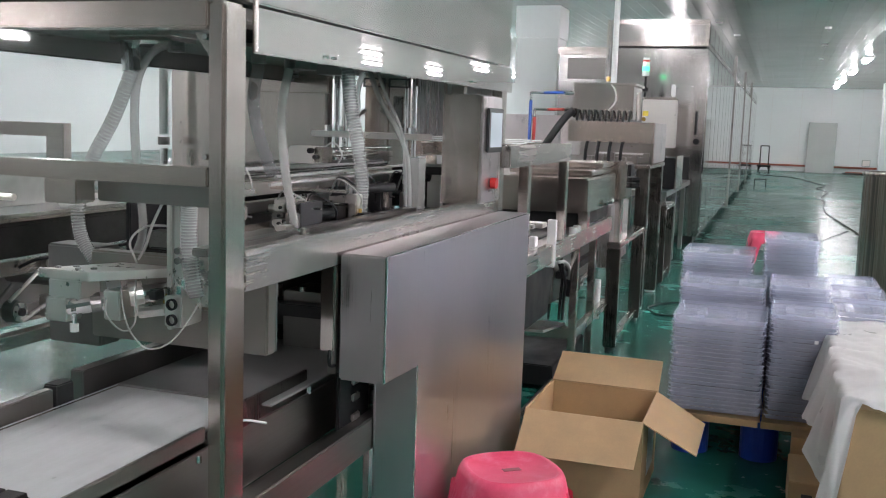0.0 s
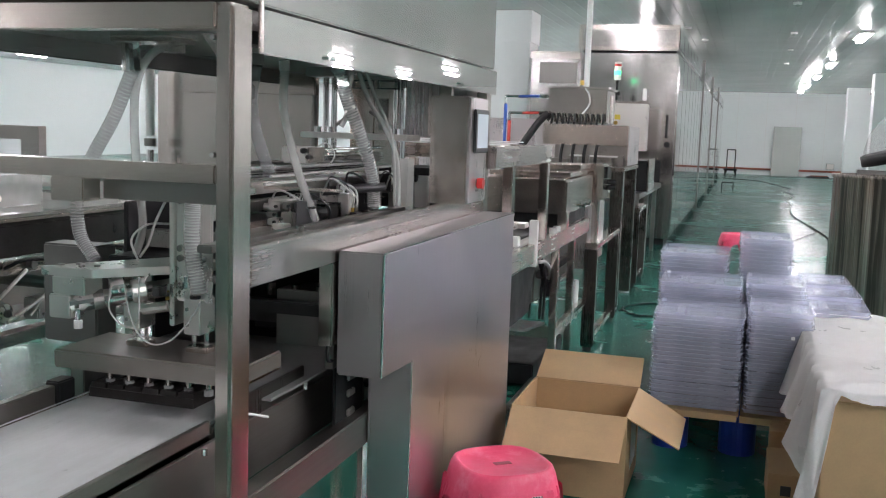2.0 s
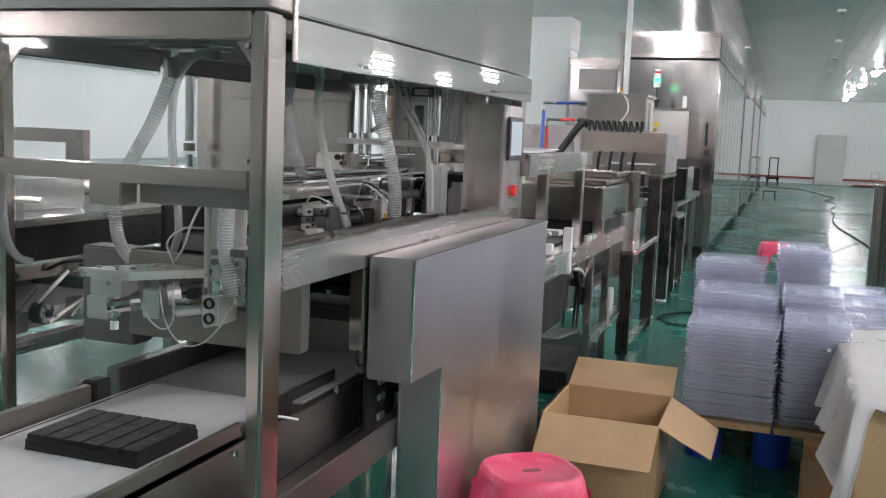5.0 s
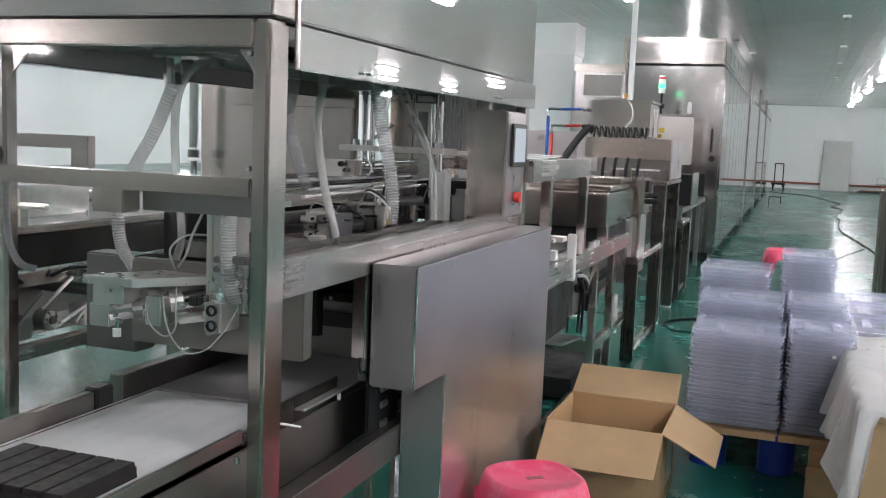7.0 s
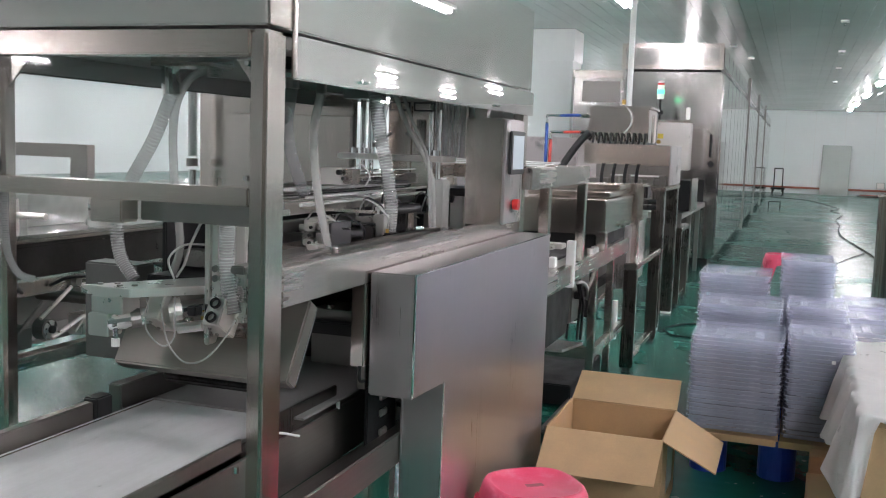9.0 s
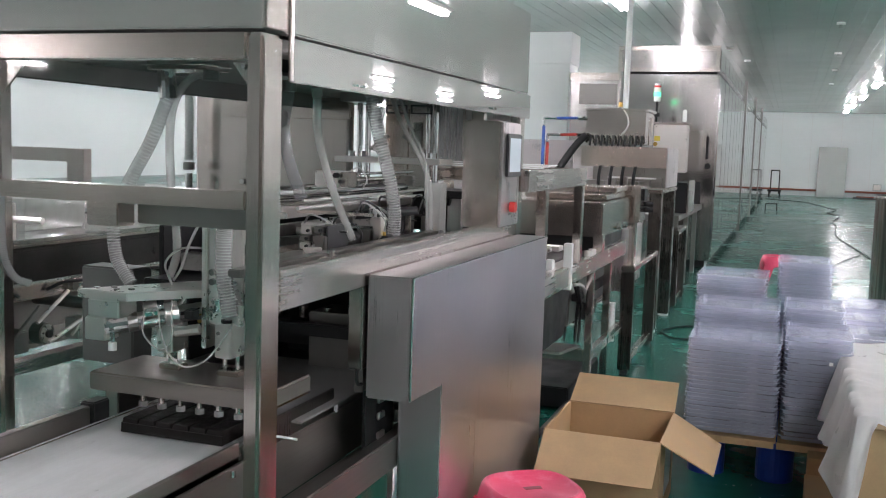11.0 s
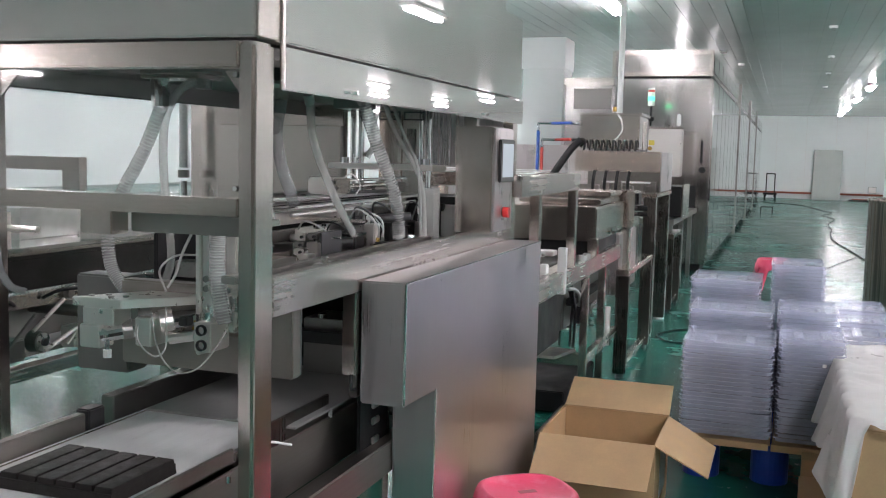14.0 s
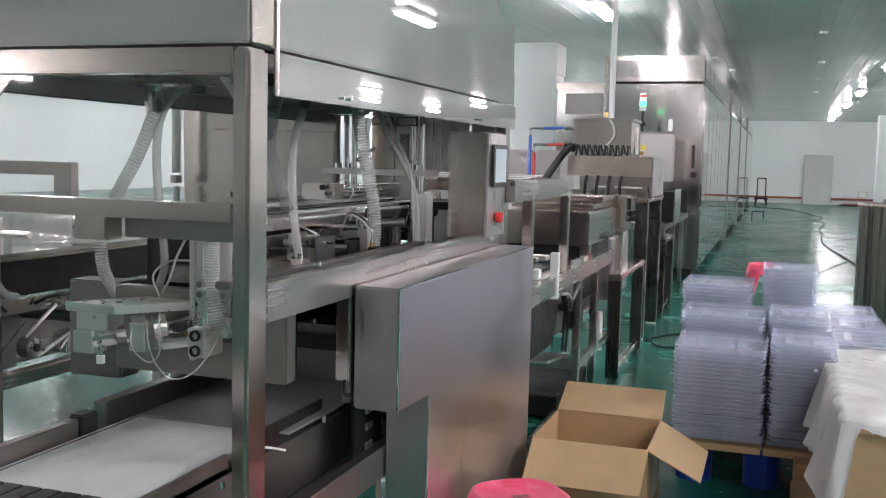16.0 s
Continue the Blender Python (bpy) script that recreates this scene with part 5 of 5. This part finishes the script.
# ---------------------------------------------------------------- carton, trays, film-covered carton
def carton():
    c = thing("cardboard_carton", (0.45, 2.2, 0), "open empty cardboard carton with spread flaps", "cardboard box")
    x0, x1, y0, y1, h, t = 0.21, 0.68, 1.96, 2.45, 0.355, 0.006
    box("side", (x0, x1, y0, y0 + t, 0.004, h), CARD, c, bevel=0)
    box("side", (x0, x1, y1 - t, y1, 0.004, h), CARD_IN, c, bevel=0)
    box("side", (x0, x0 + t, y0 + t, y1 - t, 0.004, h), CARD_IN, c, bevel=0)
    box("side", (x1 - t, x1, y0 + t, y1 - t, 0.004, h), CARD, c, bevel=0)
    box("bottom", (x0, x1, y0, y1, 0.0, 0.004), CARD, c, bevel=0)

    def flap(p, q, out, up, size, mat, inset=0.0):
        p, q = Vector(p), Vector(q)
        d = (q - p).normalized()
        o = Vector(out) * size * math.cos(radians(up)) + Vector((0, 0, 1)) * size * math.sin(radians(up))
        nrm = d.cross(o).normalized() * 0.005
        bm = bmesh.new()
        a = [bm.verts.new(v) for v in (p, q, q + o - d * inset, p + o + d * inset)]
        b = [bm.verts.new(v.co + nrm) for v in a]
        bm.faces.new(a), bm.faces.new(b[::-1])
        for i in range(4):
            bm.faces.new((a[i], b[i], b[(i + 1) % 4], a[(i + 1) % 4]))
        part("flap", bm, mat, c)

    flap((x0, y0, h), (x1, y0, h), (0, -1, 0), -32, 0.235, CARD, 0.004)
    flap((x0, y1, h), (x1, y1, h), (0, 1, 0), 28, 0.20, CARD, 0.004)
    flap((x1, y0, h), (x1, y1, h), (1, 0, 0), -28, 0.235, CARD, 0.02)
    flap((x0, y0, h), (x0, y1, h), (-1, 0, 0), -80, 0.20, CARD, 0.02)
    box("label", (x1 + 0.0005, x1 + 0.0015, y0 + 0.18, y0 + 0.38, 0.08, 0.30), WHITE_PAINT, c, "white paper label", bevel=0)
    return c


carton()


def tray_mesh(w, d):
    """A clear thermoformed tray with a rim, pressed cells and rounded corners."""
    bm = bmesh.new()
    loops = []
    for f, z in ((-0.007, 0.0205), (0.0, 0.0200), (0.001, 0.0160), (-0.005, 0.0155), (-0.008, 0.0005), (-0.016, 0.0)):
        ring = []
        hw, hd, r = w / 2 + f, d / 2 + f, 0.02
        for cx, cy, a0 in ((1, 1, 0), (-1, 1, 90), (-1, -1, 180), (1, -1, 270)):
            for k in range(3):
                a = radians(a0 + 45 * k)
                ring.append(bm.verts.new((cx * (hw - r) + r * math.cos(a), cy * (hd - r) + r * math.sin(a), z)))
        loops.append(ring)
    for a, b in zip(loops, loops[1:]):
        for k in range(12):
            bm.faces.new((a[k], a[(k + 1) % 12], b[(k + 1) % 12], b[k]))
    bm.faces.new(loops[-1])
    for s in (-1, 1):
        bx(bm, s * w * 0.22 - 0.02, s * w * 0.22 + 0.02, -d * 0.3, d * 0.3, 0.001, 0.012)
    me = bpy.data.meshes.new("tray")
    bm.to_mesh(me)
    bm.free()
    me.materials.append(TRAY)
    return me


def tray_stacks():
    rng = random.Random(5)
    pallet = thing("tray_pallet", (1.1, 3.6, 0), "cardboard topped board on blue plastic blocks under the trays", "pallet")
    for x, y in ((0.72, 2.62), (1.115, 2.62), (0.70, 3.6), (1.115, 3.6), (0.70, 4.4), (1.115, 4.4)):
        box("cardboard_sheet", (x, x + 0.388, y, y + 0.9 if y < 4 else y + 0.8, 0.225 + 0.004 * ((y > 3) + 2 * (y > 4)), 0.228 + 0.004 * ((y > 3) + 2 * (y > 4))), CARD, pallet, bevel=0)
    box("board_edge", (0.70, 1.10, 2.60, 2.615, 0.205, 0.235), CARD, pallet, bevel=0.001)
    box("board_edge", (1.112, 1.50, 2.60, 2.615, 0.205, 0.235), CARD, pallet, bevel=0.001)
    for x in (0.74, 1.05, 1.40):
        for y in (2.78, 3.8, 4.9):
            rod("blue_block", (x + 0.06, y + 0.06, 0.0), (x + 0.06, y + 0.06, 0.222), 0.085, BLUE, pallet, "blue plastic drum block", seg=24)
    me = tray_mesh(0.405, 0.46)
    me2 = tray_mesh(0.28, 0.44)
    me3 = tray_mesh(0.372, 0.46)
    k = 0
    for x, y, m_, top in ((0.905, 2.86, me, 0.655), (1.262, 2.86, me2, 0.70), (0.89, 3.335, me, 0.745), (1.25, 3.335, me2, 0.76), (0.83, 3.81, me3, 0.84), (1.205, 3.83, me2, 0.928),
                          (1.545, 3.30, me2, 0.66), (1.545, 3.76, me2, 0.67), (1.545, 4.22, me2, 0.67)):
        z, layer = 0.242, 0
        while z < top:
            ob = new("tray", m_)
            ob.matrix_basis = pose(x + rng.uniform(-0.004, 0.004), y + rng.uniform(-0.006, 0.006), z, 0, 0, rng.uniform(-0.8, 0.8))
            tagged(ob, "clear bluish plastic tray in a tall stack", "plastic tray", "stacked trays")
            if m_ is me2 and y < 3 and layer in (9, 13, 18):
                sticker = box("sticker", (0.05, 0.066, -0.223, -0.2222, 0.002, 0.017), WHITE_PAINT, None, "small white label", bevel=0)
                sticker.parent = ob
            layer += 1
            z += 0.0195
            k += 1
    return k


tray_stacks()


def covered_carton():
    c = thing("film_covered_carton", (1.75, 2.3, 0), "large cardboard carton draped with white plastic film", "cardboard box")
    x0, x1, y0, y1, h = 1.375, 2.19, 1.60, 3.20, 0.60
    box("carton_wall", (x0, x1, y0, y1, 0.0, h), CARD, c, bevel=0.006)
    bm = bmesh.new()
    nx, ny = 60, 84
    verts = {}
    for i in range(nx + 1):
        for j in range(ny + 1):
            u, v = -0.22 + 1.0 * i / nx, -0.17 + 1.79 * j / ny
            x, y, z = x0 + u, y0 + v, h + 0.006
            over = max(0.0, -u)
            fx = max(0.0, -v)
            wob = noise.noise((x * 7, y * 7, 0)) * 0.010 + noise.noise((x * 23, y * 23, 3)) * 0.007
            if over > 0:
                fold = 0.5 + 0.5 * math.sin(y * 17 + 0.6)
                z -= over * (1.25 + 0.6 * math.exp(-((y - y0) / 0.25) ** 2))
                x = x0 - 0.014 - over * (0.10 + 0.32 * fold) + 0.008 * math.sin(y * 47 + over * 12)
            if fx > 0:
                tail = math.exp(-((x - x0 + 0.045) / 0.062) ** 4)
                z -= fx * (0.06 + 2.3 * tail + 1.1 * min(0.3, max(0.0, x - x0 - 0.05)))
                y = y0 - 0.012 - fx * (0.10 + 0.22 * tail) + 0.010 * math.sin(x * 37) + 0.012 * tail * math.sin(x * 120)
            crease = 0.010 * abs(noise.noise((x * 5 + y * 9, y * 4 - x * 7, 9))) + 0.004 * noise.noise((x * 50, y * 50, 1))
            verts[i, j] = bm.verts.new((x, y, z + 1.1 * wob + 1.2 * crease + 0.030))
    for i in range(nx):
        for j in range(ny):
            bm.faces.new((verts[i, j], verts[i + 1, j], verts[i + 1, j + 1], verts[i, j + 1]))
    bmesh.ops.solidify(bm, geom=list(bm.faces), thickness=0.002)
    part("plastic_film", bm, SHEET, c, "crumpled white plastic film", smooth=True)
    low = thing("small_carton", (1.297, 2.28, 0), "small closed cardboard carton taped shut on the floor", "cardboard box", "small cartons")
    box("carton_body", (1.232, 1.362, 2.10, 2.46, 0.0, 0.155), CARD, low, bevel=0.003)
    box("tape", (1.28, 1.32, 2.096, 2.0995, 0.07, 0.11), DARK, low, bevel=0)
    block = thing("small_carton", (1.303, 2.53, 0), "small cardboard carton under the edge of the tray board", "cardboard box", "small cartons")
    box("carton_body", (1.242, 1.364, 2.47, 2.595, 0.0, 0.222), CARD_IN, block, bevel=0.003)
    box("tape", (1.29, 1.31, 2.466, 2.4695, 0.01, 0.21), CARD, block, bevel=0)
    return c


covered_carton()


GLASS_LID = see_through("clear_lid", (0.7, 0.7, 0.7), 0.25, 0.06)


def steel_drum():
    d = thing("steel_drum", (2.06, 6.0, 0), "tall polished stainless drum with an open rim", "drum")
    bm = bmesh.new()
    r = 0.36
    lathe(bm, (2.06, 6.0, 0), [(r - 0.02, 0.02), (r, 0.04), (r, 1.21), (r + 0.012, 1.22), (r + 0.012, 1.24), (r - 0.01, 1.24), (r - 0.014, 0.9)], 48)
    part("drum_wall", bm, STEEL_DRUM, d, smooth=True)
    bm = bmesh.new()
    lathe(bm, (2.06, 6.0, 0), [(r - 0.02, 0.0), (r - 0.005, 0.0), (r - 0.005, 0.02), (r - 0.03, 0.02)], 40)
    part("base_ring", bm, BLACK, d, smooth=True)
    l = thing("drum_lid", (2.1, 6.0, 1.24), "clear dome lid with black rim leaning on the drum", "lid")
    bm = bmesh.new()
    lathe(bm, (0, 0, 0), [(0.26, 0.0), (0.25, 0.10), (0.19, 0.22), (0.10, 0.30), (0.03, 0.33)], 28)
    bmesh.ops.transform(bm, matrix=pose(2.16, 6.0, 1.37, 0, -14, 0), verts=bm.verts)
    part("dome", bm, GLASS_LID, l, smooth=True)
    bm = bmesh.new()
    lathe(bm, (0, 0, 0), [(0.235, -0.03), (0.285, -0.03), (0.285, 0.045), (0.262, 0.055), (0.235, 0.045)], 28)
    bmesh.ops.transform(bm, matrix=pose(2.16, 6.0, 1.39, 0, -14, 0), verts=bm.verts)
    part("lid_rim", bm, BLACK, l, smooth=True)
    box("lid_bar", (1.86, 2.4, 5.97, 6.03, 1.245, 1.275), STEEL_DARK, l)


steel_drum()


# ---------------------------------------------------------------- other line across the hall
def second_line():
    m = thing("second_machine", (-2.5, 3.0, 0), "second stainless conveyor line with dark side guard", "machine")
    box("table_top", (-3.4, -1.99, 0.2, 7.5, 1.022, 1.04), STEEL_MIRROR, m, bevel=0.004)
    box("side_guard", (-2.06, -2.0, 0.25, 7.4, 0.845, 1.005), GUARD, m, "dark glossy side guard", bevel=0.02)
    box("guard_lip", (-2.07, -1.985, 0.2, 7.5, 1.006, 1.021), STEEL, m)
    box("rail", (-2.10, -2.03, 0.2, 7.4, 0.765, 0.83), STEEL_Y, m)
    box("rail", (-2.10, -2.03, 0.2, 7.4, 0.44, 0.50), STEEL_Y, m)
    box("rail", (-3.3, -3.23, 0.2, 7.4, 0.44, 0.50), STEEL_Y, m)
    for y in (0.4, 2.6, 4.8, 7.0):
        for x in (-2.095, -3.295):
            box("leg", (x, x + 0.06, y, y + 0.07, 0.0, 1.0), STEEL, m)
    rod("drive_wheel", (-2.02, 1.62, 0.60), (-2.08, 1.62, 0.60), 0.05, STEEL_SHADED, m, seg=20)
    rod("wheel_rim", (-2.015, 1.62, 0.60), (-2.019, 1.62, 0.60), 0.042, ALU, m, seg=20)
    rod("wheel_hub", (-2.0, 1.62, 0.60), (-2.014, 1.62, 0.60), 0.018, DARK, m, seg=12)
    rod("drive_link", (-2.01, 1.62, 0.56), (-2.01, 2.15, 0.74), 0.010, ALU, m, seg=8)
    rod("drive_link", (-2.01, 1.55, 0.66), (-2.01, 1.75, 0.78), 0.009, ALU, m, seg=8)
    rod("cross_shaft", (-2.0, 1.95, 0.69), (-3.2, 1.95, 0.69), 0.03, STEEL_DARK, m, seg=12)
    box("drip_pan", (-3.1, -2.15, 1.5, 2.3, 0.51, 0.53), STEEL_DARK, m)
    box("inner_plate", (-2.42, -2.38, 0.3, 2.9, 0.53, 0.78), STEEL_DARK, m)
    rod("dark_link", (-2.0, 1.9, 0.66), (-2.0, 2.3, 0.52), 0.014, DARK, m, seg=8)
    for k in range(5):
        y = 0.95 + 0.42 * k
        rod("link_pin", (-2.0, y, 0.80), (-2.035, y, 0.80), 0.022, STEEL_DARK, m, seg=12)
        rod("drive_link", (-2.03, y, 0.56), (-2.03, y + 0.22, 0.73), 0.008, (ALU, STEEL_DARK)[k % 2], m, seg=8)
        box("bearing_block", (-2.12, -2.035, y + 0.06, y + 0.16, 0.53, 0.63), (GREY_MID, STEEL_DARK, ALU)[k % 3], m, bevel=0.006)
    for y in (1.15, 1.62, 2.2):
        hose("cable", [(-2.02, y, 0.80), (-1.985, y + 0.08, 0.83), (-1.985, y + 0.22, 0.82), (-2.02, y + 0.3, 0.79)], 0.008, BLACK, m, n=6)
    box("dark_case", (-3.0, -2.2, 2.9, 4.2, 0.52, 0.84), DARK, m, bevel=0.02)
    for k in range(9):
        box("mould_rack", (-2.95, -2.25, 0.5 + 0.62 * k, 0.92 + 0.62 * k, 1.041, 1.13 + 0.03 * (k % 3)), HOSE, m, "clear plastic mould rack")
        rod("cross_bar", (-3.3, 0.45 + 0.62 * k, 1.10), (-2.1, 0.45 + 0.62 * k, 1.10), 0.016, CHROME if k % 2 else ALU, m, seg=8)
    box("valve_plate", (-2.35, -2.3, 1.6, 1.75, 1.041, 1.17), ALU, m)
    f = thing("gantry_frame", (-5.0, 5.0, 0), "stainless gantry frame of the second line", "machine frame")
    box("top_beam", (-7.0, -4.6, 5.0, 5.1, 1.27, 1.385), STEEL_X, f)
    box("post", (-4.78, -4.6, 5.0, 5.1, 0.0, 1.269), STEEL, f)
    box("post", (-7.0, -6.85, 5.0, 5.1, 0.0, 1.269), STEEL, f)


GUARD = plain("dark_guard_gloss", (0.03, 0.028, 0.027), 0.18, var=0.2)
second_line()


# ---------------------------------------------------------------- what moves
SLAB_Z = 0.7395


def tilt(y, z, a):
    return pose((PLATE_X0 + PLATE_X1) / 2, y, z, a)


def motions():
    cx = -0.33
    flat, low = (0.26, 0.885, 0), (0.26, 0.862, 0)

    def at(a):
        """Centre of the plate on its way from flat to upright."""
        s = math.sin(radians(a))
        return (0.26 + 0.065 * s ** 1.5, 0.885 + 0.02 * s + 0.11 * s ** 3, a)

    turn_in = ((0.0, 90), (0.25, 89), (0.4, 76), (0.5, 58), (0.6, 36), (0.7, 17), (0.85, 2))
    turn_out = ((3.2, 3), (3.3, 30), (3.4, 47), (3.6, 64), (3.8, 77), (4.1, 86), (4.5, 90))
    cycle = [(t, at(a)) for t, a in turn_in] + [(1.3, flat), (2.2, low), (2.6, low), (2.9, flat), (3.1, flat)] + [(t, at(a)) for t, a in turn_out]
    keys = cycle + [(t + 8.5, k) for t, k in cycle if t + 8.5 < 16] + [(16.0, at(90))]
    keys = [k for i, k in enumerate(keys) if i == 0 or k[0] > keys[i - 1][0]]
    n_in, n_cycle = len(turn_in) + 2, len(cycle)
    walk(HEAD, [(t, tilt(*k)) for t, k in keys])

    def held(k):
        return tilt(*k) @ pose(cx - (PLATE_X0 + PLATE_X1) / 2, 0, -0.058 - 0.038)

    v = 0.117
    start = 0.085

    def ride(t0, until):
        """From the release at t0 the slab rides on the belt towards the camera's side."""
        rows = [(t0 + 0.05, pose(cx, 0.25, SLAB_Z)), (t0 + 1.0, pose(cx, start, SLAB_Z))]
        t = t0 + 2.0
        while t < until:
            rows.append((t, pose(cx, start - v * (t - t0 - 1.0), SLAB_Z)))
            t += 1.0
        return rows + [(until, pose(cx, start - v * (until - t0 - 1.0), SLAB_Z))]

    walk(SLABS[1], [(t, held(k)) for t, k in keys[:n_in]] + ride(2.5, 16.0))
    walk(SLABS[0], [(0, pose(cx, start - v * 5.0, SLAB_Z)), (8, pose(cx, start - v * 5.0 - 0.6, SLAB_Z)), (16, pose(cx, start - v * 5.0 - 0.61, SLAB_Z))])
    store = pose(cx, 1.62, 1.0, 90)
    walk(SLABS[2], [(0, store), (4.5, store), (8.0, held(at(90)))] + [(t, held(k)) for t, k in keys[n_cycle:n_cycle + n_in]] + ride(11.0, 16.0))
    swing_a = [(0, -8), (0.5, -4), (1.0, 2), (1.5, 7), (2.5, 20), (3.5, 30), (4, 26), (6.4, 0), (7, 0), (8, -3), (9, -6), (9.3, -5), (11.3, 22), (12.5, 29), (13.5, 27), (14.5, 24), (15, 10), (15.5, -8), (16, -17)]
    swing_b = [(0, -3), (0.5, 10), (1.5, 24), (2.5, 20), (3.5, 15), (4, 14), (6.4, 0), (9.2, 0), (11.3, 10), (12.5, 15), (14.5, 22), (15.3, 8), (16, 0)]
    walk(SWING_A, [(t, Matrix.Translation((-0.271, 0.8, 1.632)) @ pose(0, 0, 0, a)) for t, a in swing_a])
    walk(SWING_B, [(t, Matrix.Translation((-0.267, 1.2, 1.658)) @ pose(0, 0, 0, a)) for t, a in swing_b])


motions()
